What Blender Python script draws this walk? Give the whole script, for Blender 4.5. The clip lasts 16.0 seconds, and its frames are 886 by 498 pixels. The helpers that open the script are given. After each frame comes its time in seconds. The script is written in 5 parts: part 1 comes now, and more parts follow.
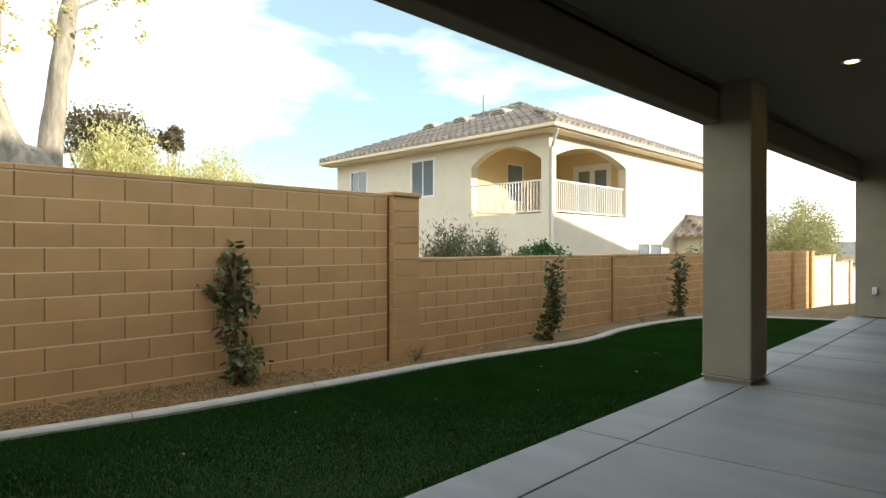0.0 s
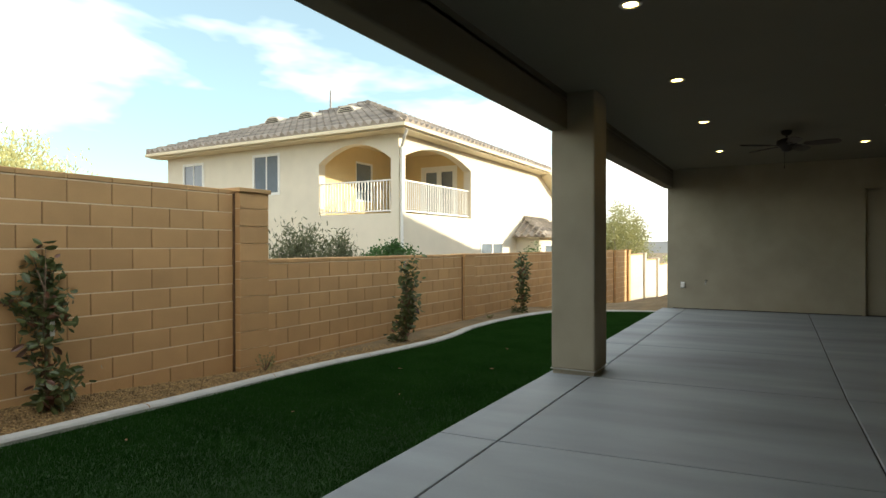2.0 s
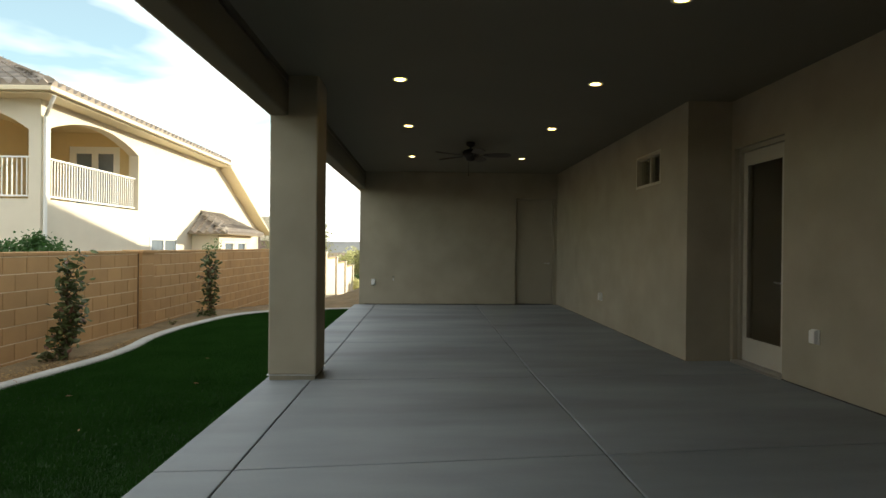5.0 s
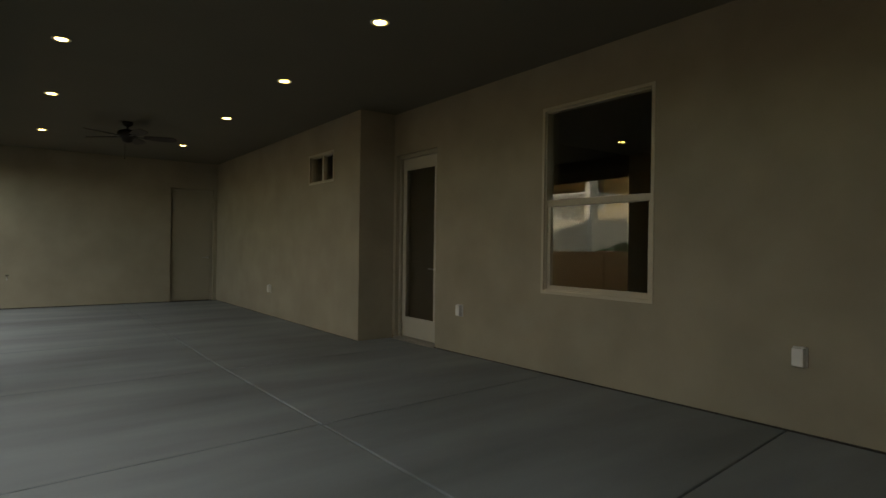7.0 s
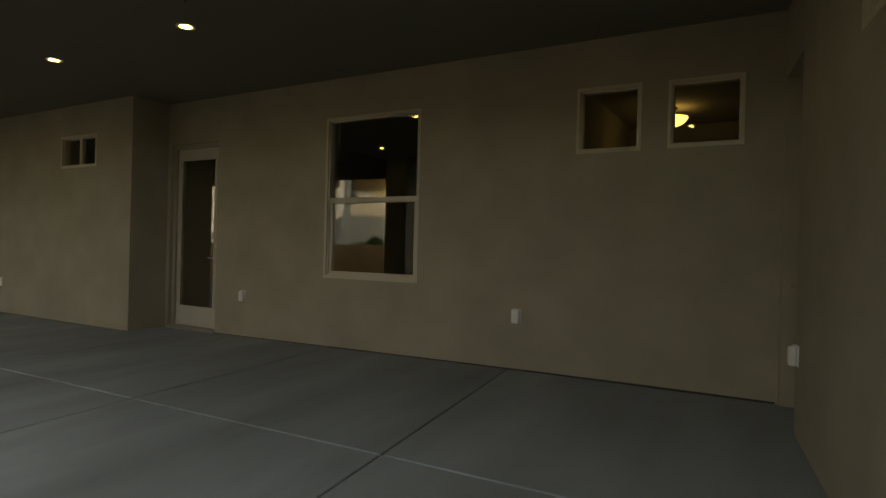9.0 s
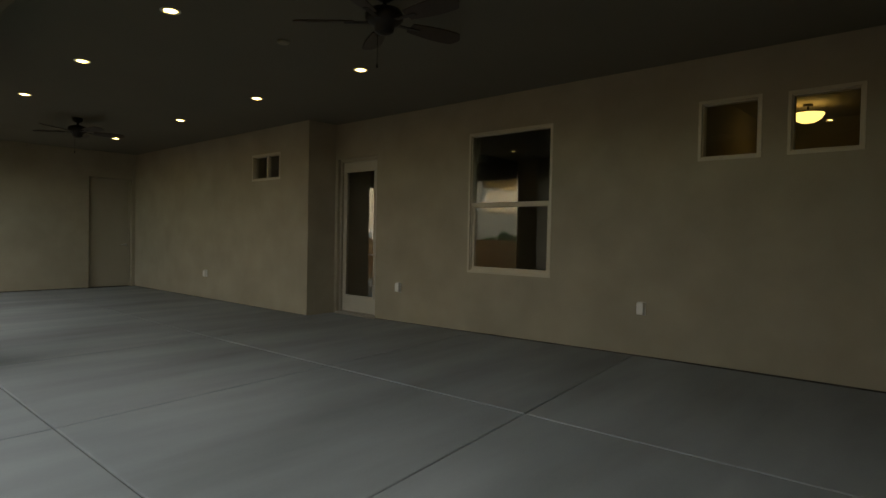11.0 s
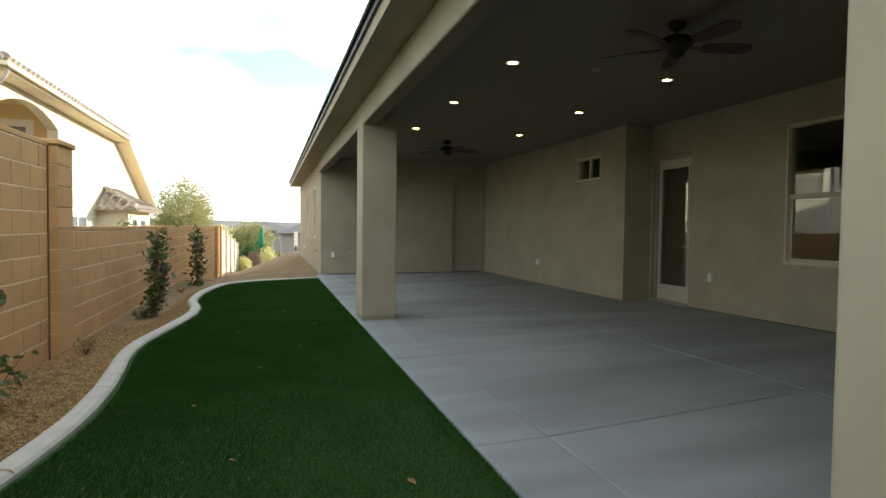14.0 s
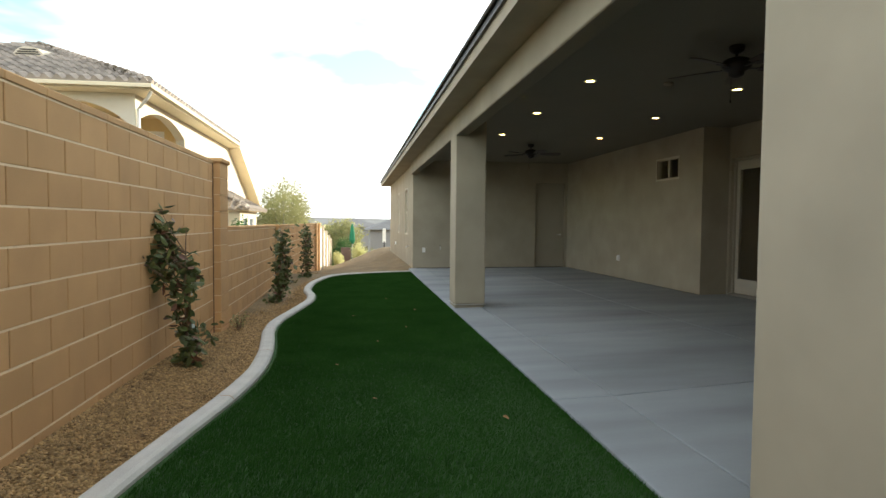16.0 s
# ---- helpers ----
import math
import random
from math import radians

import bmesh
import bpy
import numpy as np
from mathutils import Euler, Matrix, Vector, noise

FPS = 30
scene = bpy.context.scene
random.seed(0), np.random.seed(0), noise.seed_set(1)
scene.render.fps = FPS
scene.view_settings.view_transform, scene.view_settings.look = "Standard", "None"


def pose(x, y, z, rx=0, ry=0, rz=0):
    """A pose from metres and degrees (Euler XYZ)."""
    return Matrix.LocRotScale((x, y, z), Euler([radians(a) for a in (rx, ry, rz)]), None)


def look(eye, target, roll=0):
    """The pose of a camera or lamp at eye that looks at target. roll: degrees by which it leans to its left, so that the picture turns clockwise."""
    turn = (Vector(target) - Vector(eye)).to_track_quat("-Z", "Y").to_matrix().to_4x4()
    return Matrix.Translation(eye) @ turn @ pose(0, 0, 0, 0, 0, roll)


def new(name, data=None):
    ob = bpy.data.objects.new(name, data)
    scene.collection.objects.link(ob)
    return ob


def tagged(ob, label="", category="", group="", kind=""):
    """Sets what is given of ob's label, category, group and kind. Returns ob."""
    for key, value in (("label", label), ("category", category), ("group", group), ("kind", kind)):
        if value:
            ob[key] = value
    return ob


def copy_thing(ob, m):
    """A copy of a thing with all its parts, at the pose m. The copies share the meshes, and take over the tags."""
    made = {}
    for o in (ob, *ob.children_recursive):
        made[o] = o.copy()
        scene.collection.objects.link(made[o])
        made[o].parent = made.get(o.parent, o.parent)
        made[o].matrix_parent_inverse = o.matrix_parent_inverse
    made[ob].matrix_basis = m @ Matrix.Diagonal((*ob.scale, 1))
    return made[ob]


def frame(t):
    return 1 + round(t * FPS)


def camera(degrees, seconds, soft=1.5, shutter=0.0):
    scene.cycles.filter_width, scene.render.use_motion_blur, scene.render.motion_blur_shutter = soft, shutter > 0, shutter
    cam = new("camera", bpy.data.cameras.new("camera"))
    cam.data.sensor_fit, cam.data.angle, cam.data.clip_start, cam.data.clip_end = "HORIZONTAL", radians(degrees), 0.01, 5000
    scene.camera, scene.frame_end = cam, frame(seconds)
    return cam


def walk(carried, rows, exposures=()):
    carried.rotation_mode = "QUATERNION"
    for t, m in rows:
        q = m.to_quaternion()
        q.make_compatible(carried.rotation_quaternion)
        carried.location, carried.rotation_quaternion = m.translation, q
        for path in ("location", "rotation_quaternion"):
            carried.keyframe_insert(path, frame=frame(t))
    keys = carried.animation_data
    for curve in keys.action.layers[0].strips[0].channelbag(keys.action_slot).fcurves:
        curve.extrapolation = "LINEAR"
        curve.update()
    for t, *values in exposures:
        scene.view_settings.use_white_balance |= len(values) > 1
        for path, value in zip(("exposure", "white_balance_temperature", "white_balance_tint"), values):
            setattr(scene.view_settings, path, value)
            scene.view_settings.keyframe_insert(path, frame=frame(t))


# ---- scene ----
cam = camera(74.1, 16.0)
PATH = [
    (0, (1.887, 2.731, 1.338), (3.307, 4.14, 1.332), -0.0),
    (0.5, (1.867, 2.738, 1.349), (3.329, 4.103, 1.342), 0.0),
    (1, (1.881, 2.769, 1.339), (3.406, 4.063, 1.331), 0.0),
    (1.5, (1.923, 2.831, 1.347), (3.542, 4.005, 1.34), -0.0),
    (2, (1.958, 2.972, 1.347), (3.695, 3.963, 1.339), -0.1),
    (2.5, (2.019, 3.108, 1.345), (3.841, 3.933, 1.338), -0.2),
    (3, (2.077, 3.202, 1.333), (3.964, 3.865, 1.323), -0.1),
    (5.3, (2.252, 3.656, 1.292), (4.242, 3.461, 1.288), 0.6),
    (5.5, (2.227, 3.717, 1.272), (4.205, 3.422, 1.269), 0.6),
    (6, (2.208, 3.872, 1.269), (4.124, 3.297, 1.266), 0.6),
    (6.5, (2.187, 3.95, 1.272), (3.989, 3.083, 1.268), 0.7),
    (7, (2.137, 4.149, 1.24), (3.758, 2.978, 1.236), 0.8),
    (7.5, (2.093, 4.307, 1.241), (3.48, 2.866, 1.233), 1.0),
    (8, (2.024, 4.474, 1.19), (3.081, 2.777, 1.186), 1.5),
    (8.2, (1.967, 4.613, 1.185), (2.949, 2.871, 1.181), 1.5),
    (10.3, (1.498, 5.698, 1.197), (2.579, 4.015, 1.174), 1.1),
    (10.5, (1.445, 5.771, 1.22), (2.592, 4.132, 1.192), 1.0),
    (11, (1.342, 5.921, 1.257), (2.679, 4.434, 1.218), 1.1),
    (11.5, (1.186, 5.971, 1.221), (2.7, 4.666, 1.175), 0.9),
    (12, (0.988, 6.049, 1.209), (2.587, 4.848, 1.161), 0.9),
    (12.5, (0.811, 6.151, 1.215), (2.487, 5.061, 1.16), 0.9),
    (13, (0.608, 6.28, 1.216), (2.37, 5.335, 1.159), 0.9),
    (13.5, (0.407, 6.356, 1.238), (2.263, 5.612, 1.174), 0.8),
    (14, (0.18, 6.419, 1.228), (2.096, 5.851, 1.156), 0.7),
    (14.5, (-0.037, 6.51, 1.241), (1.908, 6.054, 1.156), 0.7),
    (15, (-0.283, 6.598, 1.239), (1.682, 6.235, 1.149), 0.6),
    (15.5, (-0.569, 6.693, 1.275), (1.405, 6.388, 1.184), 0.5),
    (16, (-0.82, 6.745, 1.271), (1.156, 6.449, 1.182), 0.5),
]
EXPOSURES = [(0, 0.23, 6450, 8), (2.5, 0.21, 6530, 7), (5.5, 0.11, 6650, 7), (8.0, -0.04, 7150, 8), (10.5, 0.04, 7080, 8), (12.5, 0.20, 6650, 8), (14, 0.33, 6470, 8), (16, 0.40, 6350, 9)]
walk(cam, [(t, look(eye, target, roll)) for t, eye, target, roll in PATH], EXPOSURES)

# ---- light ----
world = bpy.data.worlds.new("sky")
scene.world = world
world.use_nodes = True
wt = world.node_tree
wt.nodes.clear()
SUN_EL, SUN_AZ = 13.0, 145.0          # azimuth clockwise from +y; the sun stands in the south
w_out = wt.nodes.new("ShaderNodeOutputWorld")
w_bg = wt.nodes.new("ShaderNodeBackground")
w_sky = wt.nodes.new("ShaderNodeTexSky")
w_sky.sky_type, w_sky.sun_disc = "NISHITA", False
w_sky.sun_elevation, w_sky.sun_rotation = radians(SUN_EL), radians(SUN_AZ)
w_sky.dust_density, w_sky.air_density, w_sky.ozone_density = 0.4, 1.0, 1.0
w_co = wt.nodes.new("ShaderNodeTexCoord")
w_map = wt.nodes.new("ShaderNodeMapping")
w_map.inputs["Scale"].default_value = (1.1, 1.6, 5.0)
w_map.inputs["Location"].default_value = (0.35, 0.1, 0.2)
w_noise = wt.nodes.new("ShaderNodeTexNoise")
w_noise.inputs["Scale"].default_value, w_noise.inputs["Detail"].default_value = 1.3, 5.0
w_noise.inputs["Distortion"].default_value = 0.4
w_ramp = wt.nodes.new("ShaderNodeValToRGB")
w_ramp.color_ramp.elements[0].position, w_ramp.color_ramp.elements[1].position = 0.41, 0.565
w_ramp.color_ramp.elements[0].color = (0.16, 0.16, 0.16, 1)
w_tint = wt.nodes.new("ShaderNodeMix")
w_tint.data_type, w_tint.blend_type = "RGBA", "MULTIPLY"
w_tint.inputs["Factor"].default_value, w_tint.inputs["B"].default_value = 1.0, (0.80, 1.12, 1.06, 1)
w_mix = wt.nodes.new("ShaderNodeMix")
w_mix.data_type = "RGBA"
w_mix.inputs["B"].default_value = (8.9, 8.8, 8.6, 1)
wt.links.new(w_co.outputs["Generated"], w_map.inputs["Vector"])
wt.links.new(w_map.outputs["Vector"], w_noise.inputs["Vector"])
wt.links.new(w_noise.outputs["Fac"], w_ramp.inputs["Fac"])
wt.links.new(w_ramp.outputs["Color"], w_mix.inputs["Factor"])
wt.links.new(w_sky.outputs["Color"], w_tint.inputs["A"])
wt.links.new(w_tint.outputs["Result"], w_mix.inputs["A"])
wt.links.new(w_mix.outputs["Result"], w_bg.inputs["Color"])
wt.links.new(w_bg.outputs["Background"], w_out.inputs["Surface"])
w_bg.inputs["Strength"].default_value = 0.22
sun = new("sun", bpy.data.lights.new("sun", "SUN"))
sun.data.energy, sun.data.angle, sun.data.color = 7.0, radians(0.6), (1.0, 0.89, 0.70)
sun.matrix_world = look((0, 0, 0), (-math.sin(radians(SUN_AZ)) * math.cos(radians(SUN_EL)), -math.cos(radians(SUN_AZ)) * math.cos(radians(SUN_EL)), -math.sin(radians(SUN_EL))))


# ---- materials ----
def material(name, colour, rough=0.8, metal=0.0, spread=0.12, scale=6.0, fine=90.0, bump=0.15, hue=None, per_object=0.0, per_island=0.0, stretch=(1, 1, 1), spec=0.5, grain=0.5):
    """Two scales of colour variation, fine relief, and a change from piece to piece."""
    m = bpy.data.materials.new(name)
    m.use_nodes = True
    n, l = m.node_tree.nodes, m.node_tree.links
    b = n["Principled BSDF"]
    b.inputs["Roughness"].default_value, b.inputs["Metallic"].default_value = rough, metal
    b.inputs["Specular IOR Level"].default_value = spec
    co, mp = n.new("ShaderNodeTexCoord"), n.new("ShaderNodeMapping")
    geo = n.new("ShaderNodeNewGeometry")
    mp.inputs["Scale"].default_value = stretch
    l.new(geo.outputs["Position"], mp.inputs["Vector"])
    big, small = n.new("ShaderNodeTexNoise"), n.new("ShaderNodeTexNoise")
    big.inputs["Scale"].default_value, big.inputs["Detail"].default_value = scale, 4
    small.inputs["Scale"].default_value, small.inputs["Detail"].default_value = fine, 3
    for t in (big, small):
        l.new(mp.outputs["Vector"], t.inputs["Vector"])
    total = n.new("ShaderNodeMath")
    total.operation = "MULTIPLY_ADD"
    l.new(small.outputs["Fac"], total.inputs[0])
    total.inputs[1].default_value = grain
    l.new(big.outputs["Fac"], total.inputs[2])
    value = total
    for on, src in ((per_object, ("ShaderNodeObjectInfo", "Random")), (per_island, ("ShaderNodeNewGeometry", "Random Per Island"))):
        if on:
            info, ma = n.new(src[0]), n.new("ShaderNodeMath")
            ma.operation = "MULTIPLY_ADD"
            l.new(info.outputs[src[1]], ma.inputs[0])
            ma.inputs[1].default_value = on
            l.new(value.outputs[0], ma.inputs[2])
            value = ma
    rng = n.new("ShaderNodeMapRange")
    l.new(value.outputs[0], rng.inputs["Value"])
    rng.inputs["From Min"].default_value, rng.inputs["From Max"].default_value = 0.25 + grain * 0.4, 0.75 + grain * 0.6 + per_object + per_island
    mix = n.new("ShaderNodeMix")
    mix.data_type = "RGBA"
    l.new(rng.outputs["Result"], mix.inputs["Factor"])
    other = hue or colour
    mix.inputs["A"].default_value = (*[c * (1 - spread) for c in colour], 1)
    mix.inputs["B"].default_value = (*[min(1, c * (1 + spread)) for c in other], 1)
    l.new(mix.outputs["Result"], b.inputs["Base Color"])
    if bump:
        bp = n.new("ShaderNodeBump")
        bp.inputs["Strength"].default_value, bp.inputs["Distance"].default_value = bump, 0.01
        l.new(small.outputs["Fac"], bp.inputs["Height"])
        l.new(bp.outputs["Normal"], b.inputs["Normal"])
    return m


def glass_material(name, tint=(0.9, 0.93, 0.9), dark=0.0):
    m = bpy.data.materials.new(name)
    m.use_nodes = True
    b = m.node_tree.nodes["Principled BSDF"]
    b.inputs["Base Color"].default_value = (*tint, 1)
    b.inputs["Roughness"].default_value, b.inputs["IOR"].default_value = 0.0, 1.75
    b.inputs["Transmission Weight"].default_value = 1.0 - dark
    return m


def glow_material(name, colour, strength):
    m = bpy.data.materials.new(name)
    m.use_nodes = True
    b = m.node_tree.nodes["Principled BSDF"]
    b.inputs["Base Color"].default_value = (*colour, 1)
    b.inputs["Emission Color"].default_value = (*colour, 1)
    b.inputs["Emission Strength"].default_value = strength
    return m


M_STUCCO = material("taupe_stucco", (0.330, 0.296, 0.224), 0.92, spread=0.13, scale=1.8, fine=300, bump=0.08, grain=0.15)
# the walls' taupe darkened: the patio's overhead shade is held in this colour
M_CEIL = material("shaded_ceiling_stucco", (0.175, 0.16, 0.122), 0.95, spread=0.05, scale=1.2, fine=170, bump=0.3)
M_CONC = material("broom_finished_concrete", (0.250, 0.281, 0.303), 0.62, spread=0.38, scale=1.0, fine=110, bump=0.06, per_object=0.12, stretch=(1.6, 0.4, 1), grain=0.12)
M_CURB = material("curb_concrete", (0.44, 0.435, 0.405), 0.85, spread=0.14, scale=5, fine=130, bump=0.2)
M_BLOCK = material("tan_concrete_block", (0.56, 0.335, 0.150), 0.93, spread=0.16, scale=3.0, fine=220, bump=0.35, per_object=0.45)
M_BLOCKREST = material("tan_concrete_block_far", (0.56, 0.335, 0.150), 0.93, spread=0.16, scale=3.0, fine=220, bump=0.35, per_island=0.45)
M_HEAD = material("dark_head_joint", (0.30, 0.175, 0.08), 0.95, spread=0.15, scale=8, fine=150, bump=0.3)
M_SIDESHADE = material("pilaster_side_shade", (0.15, 0.085, 0.042), 0.95, spread=0.15, scale=8, fine=150, bump=0.3)
M_MORTAR = material("pale_mortar", (0.78, 0.62, 0.40), 0.95, spread=0.10, scale=8, fine=150, bump=0.3)
M_TURF = material("turf_blades", (0.024, 0.072, 0.014), 1.0, spread=0.22, scale=2.0, fine=30, bump=0, hue=(0.035, 0.098, 0.021), per_island=0.4, spec=0.0)
M_TURFBASE = material("turf_backing", (0.020, 0.060, 0.012), 1.0, spread=0.2, scale=3, fine=120, bump=0.6)
M_GRAVEL = material("brown_gravel", (0.15, 0.085, 0.033), 0.9, spread=0.62, scale=9, fine=60, bump=0.2, hue=(0.31, 0.205, 0.09), per_island=1.2)
M_BEDBASE = material("gravel_fines", (0.16, 0.092, 0.034), 0.95, spread=0.35, scale=14, fine=75, bump=1.0, hue=(0.27, 0.17, 0.07), grain=0.9)
M_DIRT = material("tan_earth", (0.17, 0.122, 0.062), 0.95, spread=0.30, scale=2.2, fine=48, bump=1.0, hue=(0.215, 0.153, 0.08), grain=0.8)
M_NSTUCCO = material("cream_stucco", (0.72, 0.655, 0.53), 0.92, spread=0.05, scale=2, fine=120, bump=0.3)
M_NTRIM = material("cream_trim", (0.77, 0.67, 0.47), 0.7, spread=0.04, scale=4, fine=90, bump=0.05)
M_WHITE = material("white_paint", (0.80, 0.79, 0.75), 0.5, spread=0.03, scale=5, fine=80, bump=0.04)
# tan block lightened for the sun on the stepped walls; the roof vents' own colour
M_NBLOCK = material("sunlit_block_and_pale_vent", (0.66, 0.58, 0.46), 0.9, spread=0.08, scale=3, fine=120, bump=0.3)
M_TILE = material("weathered_roof_tile", (0.15, 0.13, 0.11), 0.85, spread=0.4, scale=3, fine=60, bump=0.3, hue=(0.34, 0.29, 0.24), per_island=0.5)
M_DTILE = material("dark_roof_tile", (0.075, 0.07, 0.066), 0.8, spread=0.2, scale=3, fine=60, bump=0.3, per_object=0.3)
M_DOOR = material("taupe_door_paint", (0.32, 0.29, 0.225), 0.5, spread=0.04, scale=3, fine=60, bump=0.03)
M_DOORW = material("pale_door_paint", (0.44, 0.41, 0.34), 0.45, spread=0.04, scale=3, fine=60, bump=0.03)
M_VINYL = material("almond_vinyl", (0.50, 0.455, 0.35), 0.4, spread=0.03, scale=4, fine=60, bump=0.02)
M_BRONZE = material("oil_rubbed_bronze", (0.028, 0.022, 0.019), 0.45, 0.5, spread=0.2, scale=9, fine=80, bump=0.05)
M_BLADE = material("dark_walnut_blade", (0.045, 0.03, 0.022), 0.5, spread=0.25, scale=4, fine=70, bump=0.05, stretch=(1, 1, 1))
M_METAL = material("satin_nickel", (0.55, 0.53, 0.5), 0.3, 0.9, spread=0.06, bump=0.02)
M_PLATE = material("white_plastic_cover", (0.76, 0.76, 0.74), 0.4, spread=0.03, bump=0.0)
M_DARK = material("room_paint", (0.30, 0.26, 0.2), 0.9, spread=0.06, bump=0.05)
M_ROOMFLOOR = material("room_floor", (0.16, 0.12, 0.09), 0.5, spread=0.2, bump=0.05)
M_BLACK = material("black_gap", (0.03, 0.028, 0.025), 0.9, spread=0.2, bump=0.1)
M_GLASS = glass_material("window_glass")
M_NGLASS = material("curtained_glass", (0.17, 0.205, 0.235), 0.06, spread=0.15, scale=2, fine=20, bump=0, spec=0.8)
M_LAMP = glow_material("lamp_lens", (1.0, 0.64, 0.17), 31.0)
M_WARM = glow_material("warm_glass_shade", (1.0, 0.66, 0.18), 2.4)
M_LEAF = material("glossy_photinia_leaf", (0.045, 0.080, 0.022), 0.34, spread=0.40, scale=8, fine=40, bump=0, hue=(0.125, 0.145, 0.05), per_island=0.5)
M_REDLEAF = material("bronze_leaf", (0.13, 0.055, 0.03), 0.4, spread=0.3, bump=0, per_island=0.4)
M_STEM = material("shrub_stem", (0.14, 0.09, 0.055), 0.9, spread=0.2, bump=0.3)
M_STAKE = material("nursery_stake", (0.30, 0.19, 0.10), 0.85, spread=0.2, bump=0.2)
M_BARK = material("furrowed_bark", (0.30, 0.27, 0.22), 0.95, spread=0.5, scale=11, fine=30, bump=1.0, stretch=(1, 1, 0.22))
M_YLEAF = material("yellowing_leaf", (0.60, 0.57, 0.24), 0.5, spread=0.3, bump=0, hue=(0.68, 0.60, 0.26), per_island=0.5)
M_BUSH = material("yellow_green_foliage", (0.54, 0.54, 0.25), 0.6, spread=0.22, bump=0, hue=(0.68, 0.65, 0.34), per_island=0.6)
M_OLIVE = material("olive_foliage", (0.27, 0.28, 0.12), 0.6, spread=0.3, bump=0, hue=(0.36, 0.35, 0.16), per_island=0.6)
M_GREEN = material("green_foliage", (0.055, 0.13, 0.03), 0.5, spread=0.3, bump=0, per_island=0.6)
M_OLEANDER = material("grey_green_foliage", (0.10, 0.115, 0.06), 0.6, spread=0.3, bump=0, hue=(0.17, 0.18, 0.10), per_island=0.6)
# cream stucco turned tan: the balcony's warm bounced sunlight is in this colour
M_NINNER = material("bounce_warmed_stucco", (0.68, 0.53, 0.29), 0.92, spread=0.05, scale=2, fine=120, bump=0.3)
M_DKFOL = material("dusky_foliage", (0.17, 0.14, 0.085), 0.7, spread=0.3, bump=0, per_island=0.6)
M_DRYLEAF = material("dry_leaf", (0.36, 0.20, 0.09), 0.8, spread=0.3, bump=0.1)
M_GREY = material("grey_stucco", (0.30, 0.29, 0.28), 0.9, spread=0.06, bump=0.2)
M_BROWNROOF = material("brown_shingle_roof", (0.16, 0.105, 0.085), 0.9, spread=0.2, scale=2, fine=12, bump=0.3)
M_GREYROOF = material("grey_tile_roof", (0.17, 0.165, 0.16), 0.85, spread=0.2, scale=2, fine=12, bump=0.3)
M_UMB = material("green_canvas", (0.015, 0.19, 0.09), 0.8, spread=0.15, bump=0.1)
M_HILL = material("far_hillside", (0.20, 0.20, 0.19), 0.95, spread=0.2, scale=0.02, fine=0.2, bump=0)


def thin_leaf(m, share=0.45):
    """Lets light shine through leaves."""
    n, l = m.node_tree.nodes, m.node_tree.links
    b, out = n["Principled BSDF"], n["Material Output"]
    tr, mx = n.new("ShaderNodeBsdfTranslucent"), n.new("ShaderNodeMixShader")
    l.new(b.inputs["Base Color"].links[0].from_socket, tr.inputs["Color"])
    mx.inputs[0].default_value = share
    l.new(b.outputs[0], mx.inputs[1])
    l.new(tr.outputs[0], mx.inputs[2])
    l.new(mx.outputs[0], out.inputs["Surface"])


for leafy in (M_BUSH, M_OLIVE, M_GREEN, M_YLEAF, M_DKFOL, M_OLEANDER):
    thin_leaf(leafy)
thin_leaf(M_LEAF, 0.2)


# ---- builders ----
def mesh_from(bm, name, mat, smooth=False):
    me = bpy.data.meshes.new(name)
    bm.normal_update()
    bm.to_mesh(me)
    bm.free()
    if mat:
        me.materials.append(mat)
    if smooth:
        for p in me.polygons:
            p.use_smooth = True
    return me


def part(name, bm, mat, parent=None, label="", smooth=False):
    """Links a bmesh as one mesh object, under a thing or a part if one is given."""
    ob = new(name, mesh_from(bm, name, mat, smooth))
    if parent:
        ob.parent = parent
    if label:
        ob["label"] = label
    return ob


def empty(name, label, category, group="", kind="", m=None):
    ob = new(name)
    ob.empty_display_size = 0.2
    if m is not None:
        ob.matrix_basis = m
    return tagged(ob, label, category, group, kind)


def box(x0, x1, y0, y1, z0, z1, bevel=0.0, bm=None, seg=1):
    b = bmesh.new()
    vs = [b.verts.new((x, y, z)) for z in (z0, z1) for x, y in ((x0, y0), (x1, y0), (x1, y1), (x0, y1))]
    for f in ((3, 2, 1, 0), (4, 5, 6, 7), (0, 1, 5, 4), (1, 2, 6, 5), (2, 3, 7, 6), (3, 0, 4, 7)):
        b.faces.new([vs[i] for i in f])
    if bevel:
        bmesh.ops.bevel(b, geom=b.edges[:], offset=bevel, segments=seg, affect="EDGES", profile=0.5)
    if bm is None:
        return b
    return merge(bm, b)


def merge(bm, other, m=None):
    """Adds other's geometry to bm and frees it."""
    if m is not None:
        bmesh.ops.transform(other, matrix=m, verts=other.verts[:])
    at = {v: bm.verts.new(v.co) for v in other.verts}
    for f in other.faces:
        bm.faces.new([at[v] for v in f.verts])
    other.free()
    return bm


